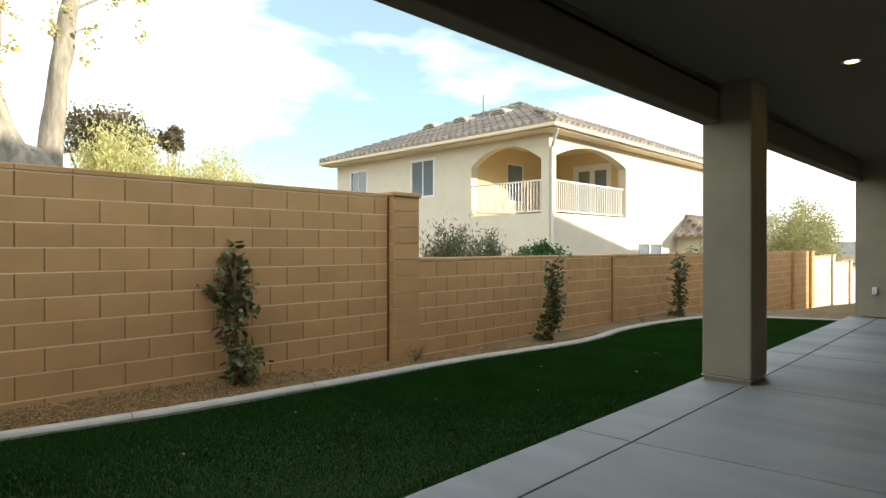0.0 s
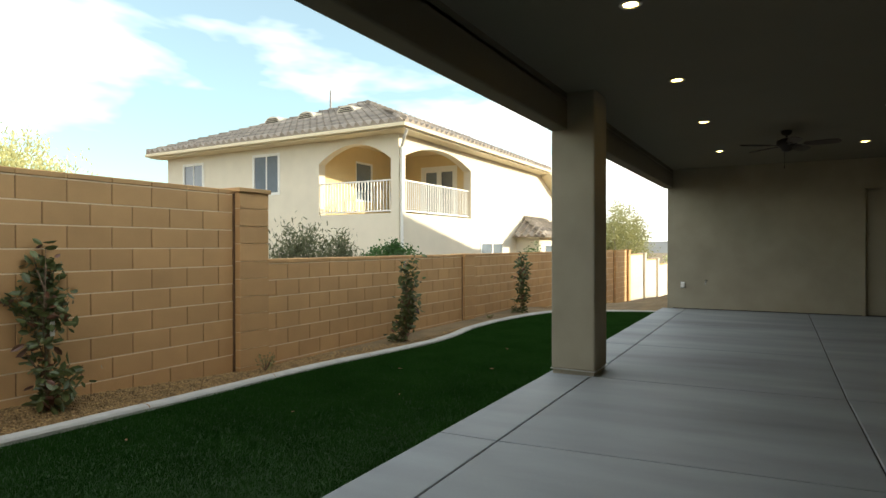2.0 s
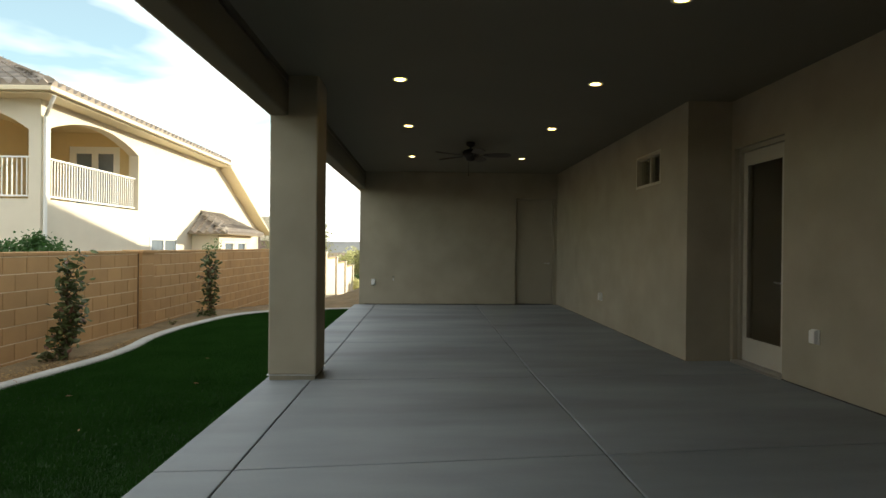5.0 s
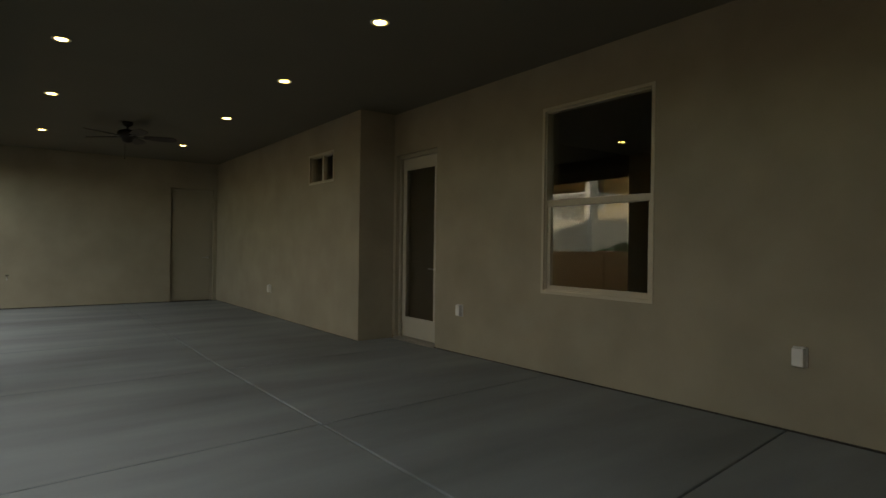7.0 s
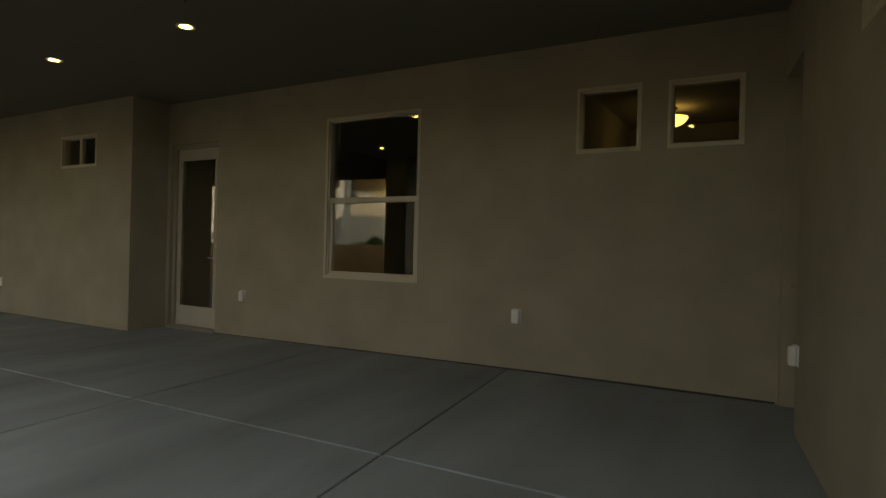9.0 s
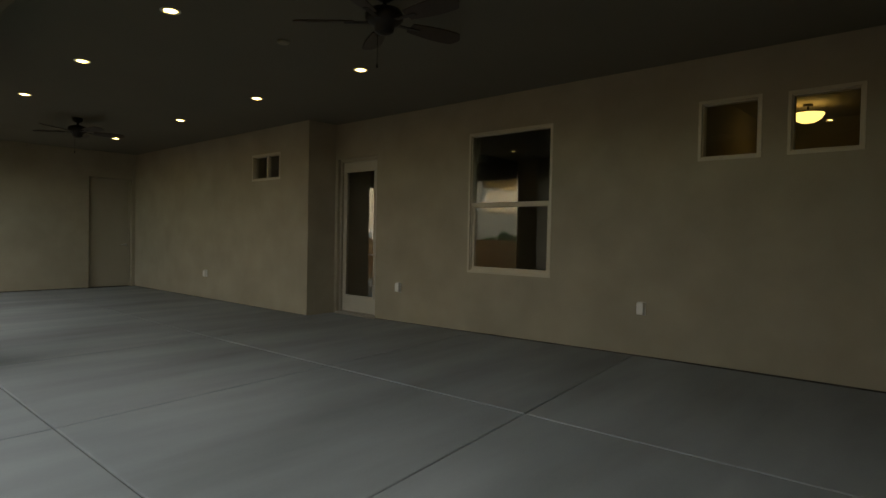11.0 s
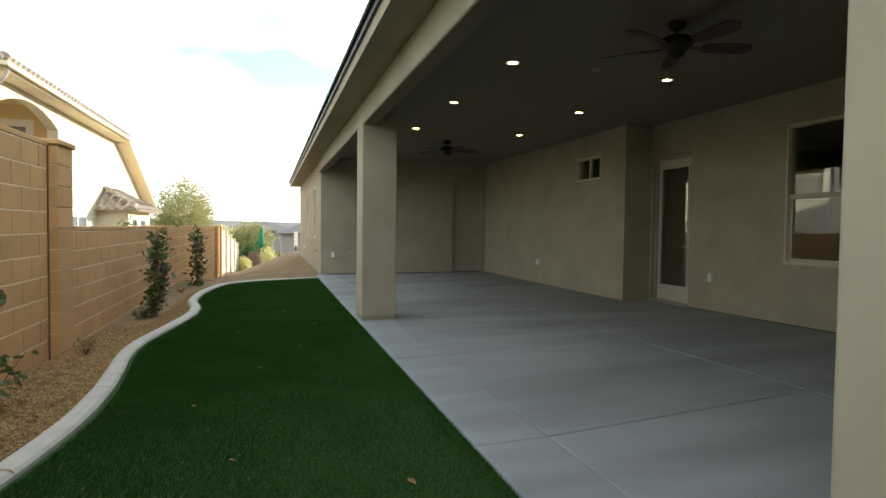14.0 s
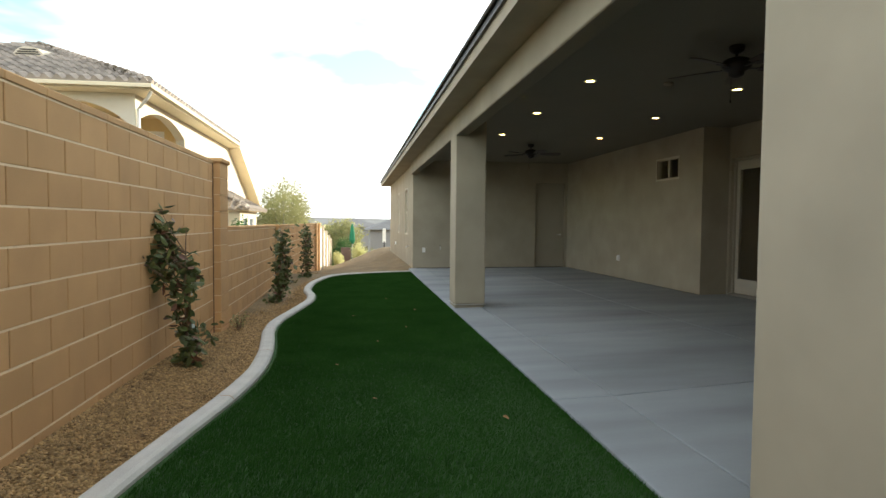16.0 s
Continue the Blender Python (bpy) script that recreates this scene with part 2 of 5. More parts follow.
def tube(points, radii, sides=8, bm=None, cap=True):
    """A tapered tube along points."""
    bm = bm or bmesh.new()
    rings = []
    for i, p in enumerate(points):
        p = Vector(p)
        d = (Vector(points[min(i + 1, len(points) - 1)]) - Vector(points[max(i - 1, 0)])).normalized()
        q = d.to_track_quat("Z", "Y")
        rings.append([bm.verts.new(p + q @ Vector((radii[i] * math.cos(a), radii[i] * math.sin(a), 0))) for a in [2 * math.pi * k / sides for k in range(sides)]])
    for a, b in zip(rings, rings[1:]):
        for k in range(sides):
            bm.faces.new((a[k], a[(k + 1) % sides], b[(k + 1) % sides], b[k]))
    if cap:
        bm.faces.new(rings[0][::-1])
        bm.faces.new(rings[-1])
    return bm


def lathe(profile, sides=24, bm=None):
    """A solid of revolution about z from (radius, z) pairs."""
    bm = bm or bmesh.new()
    rings = [[bm.verts.new((r * math.cos(2 * math.pi * k / sides), r * math.sin(2 * math.pi * k / sides), z)) for k in range(sides)] for r, z in profile]
    for a, b in zip(rings, rings[1:]):
        for k in range(sides):
            bm.faces.new((a[k], a[(k + 1) % sides], b[(k + 1) % sides], b[k]))
    bm.faces.new(rings[0][::-1])
    bm.faces.new(rings[-1])
    return bm


def pierced(u0, u1, z0, z1, v0, v1, holes, axis="x"):
    """A wall along x (or y) with openings (u0, u1, z0, z1) cut right through it, with real reveals."""
    us = sorted({u0, u1, *[h[0] for h in holes], *[h[1] for h in holes]})
    zs = sorted({z0, z1, *[h[2] for h in holes], *[h[3] for h in holes]})
    solid = {}
    for i in range(len(us) - 1):
        for k in range(len(zs) - 1):
            uc, zc = (us[i] + us[i + 1]) / 2, (zs[k] + zs[k + 1]) / 2
            solid[i, k] = not any(h[0] < uc < h[1] and h[2] < zc < h[3] for h in holes)
    bm, cache = bmesh.new(), {}

    def vert(u, v, z):
        key = (u, v, z)
        if key not in cache:
            cache[key] = bm.verts.new((u, v, z) if axis == "x" else (v, u, z))
        return cache[key]

    def quad(*c):
        bm.faces.new([vert(*p) for p in c])

    for (i, k), s in solid.items():
        if not s:
            continue
        a, b, c, d = us[i], us[i + 1], zs[k], zs[k + 1]
        quad((a, v0, c), (b, v0, c), (b, v0, d), (a, v0, d))
        quad((b, v1, c), (a, v1, c), (a, v1, d), (b, v1, d))
        if not solid.get((i - 1, k)):
            quad((a, v1, c), (a, v0, c), (a, v0, d), (a, v1, d))
        if not solid.get((i + 1, k)):
            quad((b, v0, c), (b, v1, c), (b, v1, d), (b, v0, d))
        if not solid.get((i, k - 1)):
            quad((a, v1, c), (b, v1, c), (b, v0, c), (a, v0, c))
        if not solid.get((i, k + 1)):
            quad((a, v0, d), (b, v0, d), (b, v1, d), (a, v1, d))
    bmesh.ops.recalc_face_normals(bm, faces=bm.faces[:])
    return bm


def structure(name, bm, mat, label="", category="wall"):
    return tagged(part(name, bm, mat), label, category, kind="structure")


def smoothstep(a, b, x):
    t = min(1.0, max(0.0, (x - a) / (b - a)))
    return t * t * (3 - 2 * t)


# ---- plan ----
CEIL = 3.045
W_FACE0, W_FACE1 = (1.74, 0.0), (1.08, 5.33)   # inner face of the west wall
EAST = 15.89
NORTH = 5.19                       # outer face of beam and columns
SLAB_N = 5.23
BLOCK_Y = 8.46                     # face of the garden wall


def slab_z(x, y):
    """The slab falls to the lawn, less so towards its far end."""
    z_wall = 0.07 * (1 - smoothstep(2, 10, x)) - 0.01 * smoothstep(8, 16, x)
    z_lawn = -0.077 + 0.042 * smoothstep(8, 16, x)
    return z_wall + (z_lawn - z_wall) * y / 5.2


def ground_z(x, y):
    z = -0.13 - 9.0 * smoothstep(80, 500, x)
    z -= 0.90 * smoothstep(15.5, 30, x) * smoothstep(4.8, 8.6, y)
    z -= 0.15 * smoothstep(15.2, 17, x) * smoothstep(5.5, 8.5, y) - 0.10 * smoothstep(15.4, 16.5, x) * (1 - smoothstep(5.0, 6.5, y))
    z -= 5.0 * smoothstep(29, 75, x)
    z -= 0.35 * smoothstep(9.5, 12, y) * (1 - smoothstep(28, 40, x))
    return z


# one sheet of ground out to the horizon
def build_ground():
    xs = [-3000, -800, -200, -60, -25, -12, -6] + [-3 + 0.5 * i for i in range(80)] + [38, 42, 48, 55, 65, 80, 120, 250, 600, 1500, 4000]
    ys = [-3000, -800, -200, -60, -25, -10, -3, 2] + [4.5 + 0.35 * i for i in range(22)] + [13, 14.5, 17, 21, 27, 40, 80, 200, 600, 1500, 3000]
    bm = bmesh.new()
    grid = []
    for x in xs:
        row = []
        for y in ys:
            z = ground_z(x, y)
            if 15.4 < x < 30 and 5.3 < y < 8.4:
                z += 0.05 * noise.noise((x * 1.3, y * 1.3, 0))
            row.append(bm.verts.new((x, y, z)))
        grid.append(row)
    for i in range(len(xs) - 1):
        for k in range(len(ys) - 1):
            bm.faces.new((grid[i][k], grid[i + 1][k], grid[i + 1][k + 1], grid[i][k + 1]))
    structure("ground", bm, M_DIRT, "bare tan earth sloping away behind the lawn", "ground")


build_ground()

# lawn edge: a winding line from west to east, then round to the patio's far corner
CURB = [(-5.0, 8.1), (-2.5, 8.02), (0.0, 7.96), (1.6, 7.86), (2.6, 7.72), (3.4, 7.58), (4.2, 7.50), (5.0, 7.53), (5.8, 7.62), (6.6, 7.72), (7.3, 7.73), (8.0, 7.64), (8.7, 7.54),
        (9.5, 7.45), (10.3, 7.48), (11.1, 7.61), (12.2, 7.62), (13.2, 7.50), (14.1, 7.28), (14.65, 6.8), (15.0, 6.15), (15.25, 5.5), (15.32, 5.15)]


def spline(pts, per=8):
    out = []
    for i in range(len(pts) - 1):
        p0, p1, p2, p3 = [Vector((*pts[min(max(j, 0), len(pts) - 1)], 0)) for j in (i - 1, i, i + 1, i + 2)]
        for k in range(per):
            t = k / per
            out.append(0.5 * (2 * p1 + (p2 - p0) * t + (2 * p0 - 5 * p1 + 4 * p2 - p3) * t * t + (3 * p1 - p0 - 3 * p2 + p3) * t ** 3))
    return out + [Vector((*pts[-1], 0))]


EDGE = spline(CURB)


def lift(x):
    """The garden rises a little towards its west end."""
    return 0.11 * (1 - smoothstep(4.0, 7.4, x))


def lawn_z(x, y):
    return -0.105 + lift(x) * min(1.0, max(0.0, (y - 5.4) / 2.2))


def curb_y(x):
    """The lawn's limit at x."""
    best = 7.6
    for a, b in zip(EDGE, EDGE[1:]):
        if a.x <= x <= b.x:
            best = a.y + (b.y - a.y) * (x - a.x) / max(1e-6, b.x - a.x)
    return best


def build_curb():
    bm = bmesh.new()
    prof = [(0.0, -0.25), (0.0, -0.085), (0.018, -0.066), (0.045, -0.060), (0.105, -0.060), (0.132, -0.068), (0.15, -0.09), (0.15, -0.25)]
    rings = []
    for i, p in enumerate(EDGE):
        d = (EDGE[min(i + 1, len(EDGE) - 1)] - EDGE[max(i - 1, 0)]).normalized()
        nrm = Vector((-d.y, d.x, 0))
        rings.append([bm.verts.new(p + nrm * o + Vector((0, 0, z + lift(p.x) + 0.003 * noise.noise((p.x * 2, p.y * 2, o * 9))))) for o, z in prof])
    for i, (a, b) in enumerate(zip(rings, rings[1:])):
        for k in range(len(prof) - 1):
            bm.faces.new((a[k], b[k], b[k + 1], a[k + 1]))
    bm.faces.new(rings[0])
    bm.faces.new(rings[-1][::-1])
    bmesh.ops.recalc_face_normals(bm, faces=bm.faces[:])
    kerb = structure("kerb", bm, M_CURB, "winding pale concrete mowing kerb beside the lawn", "kerb")
    run = 0.0
    for a, b in zip(EDGE, EDGE[1:]):
        run += (b - a).length
        if run > 1.55 and a.x < 14:
            run = 0.0
            d = (b - a).normalized()
            nrm = Vector((-d.y, d.x, 0))
            cut = bmesh.new()
            for lo, hi in zip(prof[1:6], prof[2:7]):
                cut.faces.new([cut.verts.new(a + nrm * o + d * s + Vector((0, 0, z + lift(a.x) + 0.0045))) for s, (o, z) in ((-0.005, lo), (0.005, lo), (0.005, hi), (-0.005, hi))])
            part("joint", cut, M_HEAD, kerb)


build_curb()


def build_turf_base():
    bm = bmesh.new()
    xs = [-5 + 0.2 * i for i in range(102)]
    lo, hi = [], []
    for x in xs:
        x = min(x, 15.3)
        lo.append(bm.verts.new((x, SLAB_N - 0.02 if x > 1.3 else 5.35, -0.105)))
        hi.append(bm.verts.new((x, max(curb_y(x), SLAB_N) + 0.01, lawn_z(x, curb_y(x)))))
    for i in range(len(xs) - 1):
        bm.faces.new((lo[i], lo[i + 1], hi[i + 1], hi[i]))
    bmesh.ops.remove_doubles(bm, verts=bm.verts[:], dist=0.001)
    structure("lawn_base", bm, M_TURFBASE, "backing sheet of the artificial lawn", "lawn")


build_turf_base()


# ---- patio slab: panels with tooled joints ----
# each cross joint runs from its place at the house wall to its place at the lawn
JX = [(1.15, 1.0), (3.95, 3.46), (6.12, 5.86), (8.30, 8.30), (10.62, 10.62), (13.2, 13.2), (EAST, EAST)]
JY = [(0.0, 0.0), (2.35, 2.43), (4.745, 4.745), (SLAB_N, SLAB_N)]


def slab_xy(i, k):
    """Where cross joint i meets long joint k."""
    y = JY[k][0] + (JY[k][1] - JY[k][0]) * min(1.0, i / 3)
    bend = y / 4.75 if y < 4.75 else 1.0
    return JX[i][0] + (JX[i][1] - JX[i][0]) * bend, y


def build_slab():
    xs = [-0.6, 1.0, 3, 5, 7, 9, 11, 13, EAST + 0.02]
    bm = bmesh.new()
    rows = [[bm.verts.new((x, y, z)) for y, z in ((-0.02, -0.35), (-0.02, slab_z(x, -0.02) - 0.016), (SLAB_N - 0.004, slab_z(x, SLAB_N) - 0.016), (SLAB_N - 0.004, -0.35))] for x in xs]
    for a, b in zip(rows, rows[1:]):
        for k in range(4):
            bm.faces.new((a[k], b[k], b[(k + 1) % 4], a[(k + 1) % 4]))
    bm.faces.new(rows[0][::-1])
    bm.faces.new(rows[-1])
    bmesh.ops.recalc_face_normals(bm, faces=bm.faces[:])
    floor = structure("floor", bm, M_BLACK, "pale grey concrete patio slab with tooled joints", "floor")
    for i in range(len(JX) - 1):
        for k in range(len(JY) - 1):
            c = [slab_xy(i, k), slab_xy(i + 1, k), slab_xy(i + 1, k + 1), slab_xy(i, k + 1)]
            g = 0.006
            inset = [(c[0][0] + g, c[0][1] + g), (c[1][0] - g, c[1][1] + g), (c[2][0] - g, c[2][1] - (g if k < 2 else 0)), (c[3][0] + g, c[3][1] - (g if k < 2 else 0))]
            b = bmesh.new()
            lo = [b.verts.new((x, y, slab_z(x, y) - 0.06)) for x, y in inset]
            hi = [b.verts.new((x, y, slab_z(x, y))) for x, y in inset]
            b.faces.new(lo[::-1])
            b.faces.new(hi)
            for j in range(4):
                b.faces.new((lo[j], lo[(j + 1) % 4], hi[(j + 1) % 4], hi[j]))
            top = [e for e in b.edges if all(v in hi for v in e.verts)]
            bmesh.ops.bevel(b, geom=top, offset=0.010, segments=2, affect="EDGES", profile=0.6)
            part("slab_panel", b, M_CONC, floor)


build_slab()

# ---- house walls ----
STEP_Y = 0.525                     # face of the wall beyond the door
DOOR = (8.03, 8.98, -0.02, 2.48)
WIN = (4.99, 6.225, 0.82, 2.60)
HW = [(2.797, 3.337, 2.056, 2.615), (2.02, 2.57, 2.06, 2.605)]
SW = (9.84, 10.70, 2.18, 2.61)
south = structure("wall_south", pierced(1.45, 9.04, -0.3, 3.4, -0.22, 0.0, [DOOR, WIN, *HW]), M_STUCCO, "taupe stucco house wall behind the patio")
step = structure("wall_south_step", pierced(9.04, EAST + 0.3, -0.3, 3.4, 0.30, STEP_Y, [SW]), M_STUCCO, "taupe stucco house wall standing forward of the door")
structure("wall_return", box(9.04, 9.26, -0.22, 0.30, -0.3, 3.4), M_STUCCO, "short stucco return beside the glazed door")
EDOOR = (0.60, 1.50, -0.04, 2.46)
structure("wall_east", pierced(STEP_Y, 5.12, -0.3, 3.4, EAST, EAST + 0.25, [EDOOR], "y"), M_STUCCO, "taupe stucco end wall of the patio")
# the house's long north wall beyond the patio
NWIN = (20.9, 21.6, 0.9, 2.35)
structure("wall_north", pierced(EAST + 0.002, 26.7, -0.6, 3.0, 4.9, 5.121, [NWIN, (17.6, 18.5, 0.9, 2.35)]), M_STUCCO, "cream-lit stucco side wall of the house")
structure("wall_house_end", box(26.5, 26.7, -14, 4.9, -0.6, 3.0), M_STUCCO, "plain stucco end wall of the house")


def slanted_west():
    (x0, y0), (x1, y1) = W_FACE0, W_FACE1
    bm = pierced(0.0, y1 - 0.02, -0.3, 3.4, -0.25, 0.0, [(0.05, 0.72, -0.02, 2.52), (2.12, 2.72, 2.15, 2.65)], "y")
    for v in bm.verts:
        v.co.x += x0 + (x1 - x0) * (v.co.y - y0) / (y1 - y0)
    return structure("wall_west", bm, M_STUCCO, "taupe stucco side wall of the patio")


wall_west = slanted_west()
structure("wall_north_west", box(-8.0, W_FACE1[0] + 0.002, 5.10, W_FACE1[1], -0.3, 3.05, 0.012, seg=2), M_STUCCO, "taupe stucco wall at the garden's near end")
structure("wall_west_back", box(-8.0, -7.8, -14, 5.10, -0.3, 3.05), M_STUCCO, "plain stucco wall of the house")
structure("wall_back", box(-8.0, 26.7, -14.2, -14.0, -0.3, 3.05), M_STUCCO, "plain stucco wall of the house")
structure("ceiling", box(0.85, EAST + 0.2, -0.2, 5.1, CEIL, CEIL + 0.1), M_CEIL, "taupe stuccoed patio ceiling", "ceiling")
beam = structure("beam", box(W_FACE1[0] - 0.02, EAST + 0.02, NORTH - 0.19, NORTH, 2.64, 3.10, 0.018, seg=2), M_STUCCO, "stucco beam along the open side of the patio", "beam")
beam.data.materials.append(M_CEIL)      # shade on its inner side and soffit comes from the ceiling's darkened colour
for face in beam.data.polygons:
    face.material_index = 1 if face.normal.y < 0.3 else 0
structure("soffit", box(-8.4, 27.0, 5.0, 5.50, 2.955, 2.985), M_STUCCO, "boxed stucco soffit under the eaves", "soffit")
structure("fascia", box(-8.4, 27.0, 5.50, 5.545, 2.935, 3.10), M_STUCCO, "painted fascia board along the eaves", "fascia")


def build_column():
    col = empty("column", "square taupe stucco patio column with a weep screed at its base", "column", kind="structure")
    part("shaft", box(8.30, 8.81, 4.695, NORTH - 0.002, -0.02, 3.07, 0.02, seg=3), M_STUCCO, col)
    part("base", box(8.315, 8.795, 4.71, NORTH - 0.015, -0.085, -0.018), M_STUCCO, col)
    part("weep_screed", box(8.292, 8.818, 4.687, NORTH + 0.006, -0.026, -0.016), M_METAL, col)


build_column()


def build_screed(name, bm):
    """A strip along the foot of a wall, laid to the slab's fall."""
    bmesh.ops.subdivide_edges(bm, edges=[e for e in bm.edges if e.calc_length() > 1.0], cuts=12, use_grid_fill=True)
    for v in bm.verts:
        v.co.z += slab_z(v.co.x, v.co.y)
    structure(name, bm, M_BLACK, "dark gap and weep screed at the foot of the wall", "trim")


build_screed("trim", box(1.76, DOOR[0] - 0.005, 0.0005, 0.006, -0.02, 0.009))
build_screed("trim", box(9.06, EAST, STEP_Y + 0.0005, STEP_Y + 0.007, -0.02, 0.008))
build_screed("trim", box(EAST - 0.010, EAST - 0.0005, 1.55, 5.0, -0.02, 0.016))


# ---- our roof: two slopes with a row of tiles along the eaves ----
def build_roof():
    roof = empty("roof", "low-pitched dark tiled roof of the house", "roof", kind="structure")
    pitch = 0.44
    bm = bmesh.new()
    y0, z0, yr = 5.57, 3.105, -4.2
    zr = z0 + (y0 - yr) * pitch
    prof = [(y0, z0), (yr, zr), (-14.3, z0), (-14.3, z0 - 0.05), (yr, zr - 0.08), (y0, z0 - 0.03)]
    a = [bm.verts.new((-8.4, y, z)) for y, z in prof]
    b = [bm.verts.new((26.85, y, z)) for y, z in prof]
    for k in range(6):
        bm.faces.new((a[k], b[k], b[(k + 1) % 6], a[(k + 1) % 6]))
    bm.faces.new((a[0], a[1], a[4], a[5])[::-1])
    bm.faces.new((a[1], a[2], a[3], a[4])[::-1])
    bm.faces.new((b[0], b[1], b[4], b[5]))
    bm.faces.new((b[1], b[2], b[3], b[4]))
    part("deck", bm, M_DTILE, roof)
    tile = box(-0.148, 0.148, -0.40, 0.035, 0.0, 0.032, 0.006)
    bmesh.ops.rotate(tile, cent=(0, 0, 0), matrix=Matrix.Rotation(-math.atan(pitch), 3, "X"), verts=tile.verts[:])
    me = mesh_from(tile, "tile", M_DTILE)
    for course in range(2):
        for i in range(118):
            ob = new("roof_tile", me)
            ob.parent = roof
            y = y0 - 0.33 * course
            ob.matrix_basis = pose(-8.2 + 0.3 * i + 0.15 * course, y, z0 + (y0 - y) * pitch + 0.012 + 0.02 * (1 - course), random.uniform(-0.6, 0.6), 0, random.uniform(-0.5, 0.5))
    bm = box(-8.4, 27.0, 5.545, 5.575, 3.06, 3.125)
    part("drip_edge", bm, M_BRONZE, roof)
    for x, s in ((-8.15, 1), (26.55, -1)):
        g = bmesh.new()
        c = [g.verts.new((x + o, y, z)) for o in (0, 0.15) for y, z in ((5.1, 2.95), (yr, zr - 0.1), (-14.0, 2.95))]
        for f in ((0, 1, 2), (5, 4, 3), (0, 3, 4, 1), (1, 4, 5, 2), (2, 5, 3, 0)):
            g.faces.new([c[i] for i in f])
        part("gable", g, M_STUCCO, roof)


build_roof()


# ---- windows and doors ----
def window(name, u0, u1, z0, z1, y, label, bars="double", out=1):
    """A vinyl window in a wall along x whose face lies at y; out is the side that the face looks to."""
    w = tagged(new(name), label, "window", kind="structure")
    f = 0.034
    fr = pierced(u0, u1, z0, z1, y - 0.10, y - 0.02, [(u0 + f, u1 - f, z0 + f, z1 - f)])
    frame_ob = part("window_frame", fr, M_VINYL, w)
    fin = pierced(u0 - 0.010, u1 + 0.010, z0 - 0.010, z1 + 0.010, y - 0.02, y + 0.006, [(u0 + 0.022, u1 - 0.022, z0 + 0.022, z1 - 0.022)])
    bmesh.ops.bevel(fin, geom=[e for e in fin.edges if e.is_manifold and e.calc_face_angle(0) > 1], offset=0.003, segments=1, affect="EDGES")
    part("outer_fin", fin, M_VINYL, w)
    if bars == "double":
        zm = z0 + (z1 - z0) * 0.485
        part("meeting_rail", box(u0 + f, u1 - f, y - 0.095, y - 0.025, zm - 0.03, zm + 0.03, 0.004), M_VINYL, w)
        lo = pierced(u0 + f, u1 - f, z0 + f, zm - 0.03, y - 0.085, y - 0.04, [(u0 + f + 0.035, u1 - f - 0.035, z0 + f + 0.035, zm - 0.032)])
        part("lower_sash", lo, M_VINYL, w)
        panes = [(u0 + f, u1 - f, zm + 0.03, z1 - f), (u0 + f + 0.035, u1 - f - 0.035, z0 + f + 0.035, zm - 0.032)]
    elif bars == "slider":
        um = (u0 + u1) / 2
        part("meeting_rail", box(um - 0.025, um + 0.025, y - 0.095, y - 0.03, z0 + f, z1 - f, 0.004), M_VINYL, w)
        panes = [(u0 + f, um - 0.025, z0 + f, z1 - f), (um + 0.025, u1 - f, z0 + f, z1 - f)]
    else:
        panes = [(u0 + f, u1 - f, z0 + f, z1 - f)]
    for a, b, c, e in panes:
        ob = part("pane", box(a - 0.003, b + 0.003, y - 0.066, y - 0.060, c - 0.003, e + 0.003), M_GLASS, w)
        ob.visible_shadow = False
    return w


window("window_1", *WIN, 0.0, "tall almond vinyl single-hung window reflecting the garden")
window("window_2", *HW[0], 0.0, "small square fixed window high in the wall", "fixed")
window("window_3", *HW[1], 0.0, "small square fixed window with a lamp lit behind", "fixed")
window("window_4", *SW, STEP_Y, "small sliding vinyl window high in the wall", "slider")
window("window_5", *NWIN, 5.121, "tall vinyl window in the side wall", "double")
window("window_6", 17.6, 18.5, 0.9, 2.35, 5.121, "tall vinyl window in the side wall", "double")


def west_window():
    w = tagged(new("window_7"), "small high window in the patio's side wall", "window", kind="structure")
    (x0, y0), (x1, y1) = W_FACE0, W_FACE1
    fr = pierced(2.12, 2.72, 2.15, 2.65, -0.10, -0.02, [(2.165, 2.675, 2.195, 2.605)], "y")
    tr = pierced(2.11, 2.73, 2.14, 2.66, -0.02, 0.006, [(2.142, 2.698, 2.172, 2.628)], "y")
    gl = box(-0.066, -0.060, 2.16, 2.68, 2.19, 2.61)
    for name, bm, mat in (("window_frame", fr, M_VINYL), ("outer_fin", tr, M_VINYL), ("pane", gl, M_GLASS)):
        for v in bm.verts:
            v.co.x += x0 + (x1 - x0) * (v.co.y - y0) / (y1 - y0)
        ob = part(name, bm, mat, w)
        if name == "pane":
            ob.visible_shadow = False


west_window()


def lever(parent, m):
    bm = lathe([(0.028, 0), (0.028, 0.008), (0.012, 0.012), (0.010, 0.05)], 16)
    bmesh.ops.rotate(bm, cent=(0, 0, 0), matrix=Matrix.Rotation(radians(-90), 3, "X"), verts=bm.verts[:])
    merge(bm, tube([(0, 0.045, 0), (0.04, 0.05, 0), (0.12, 0.048, 0.004)], [0.009, 0.009, 0.007], 8))
    ob = part("door_handle", bm, M_METAL, parent, "satin nickel lever handle", True)
    ob.matrix_basis = m
    return ob


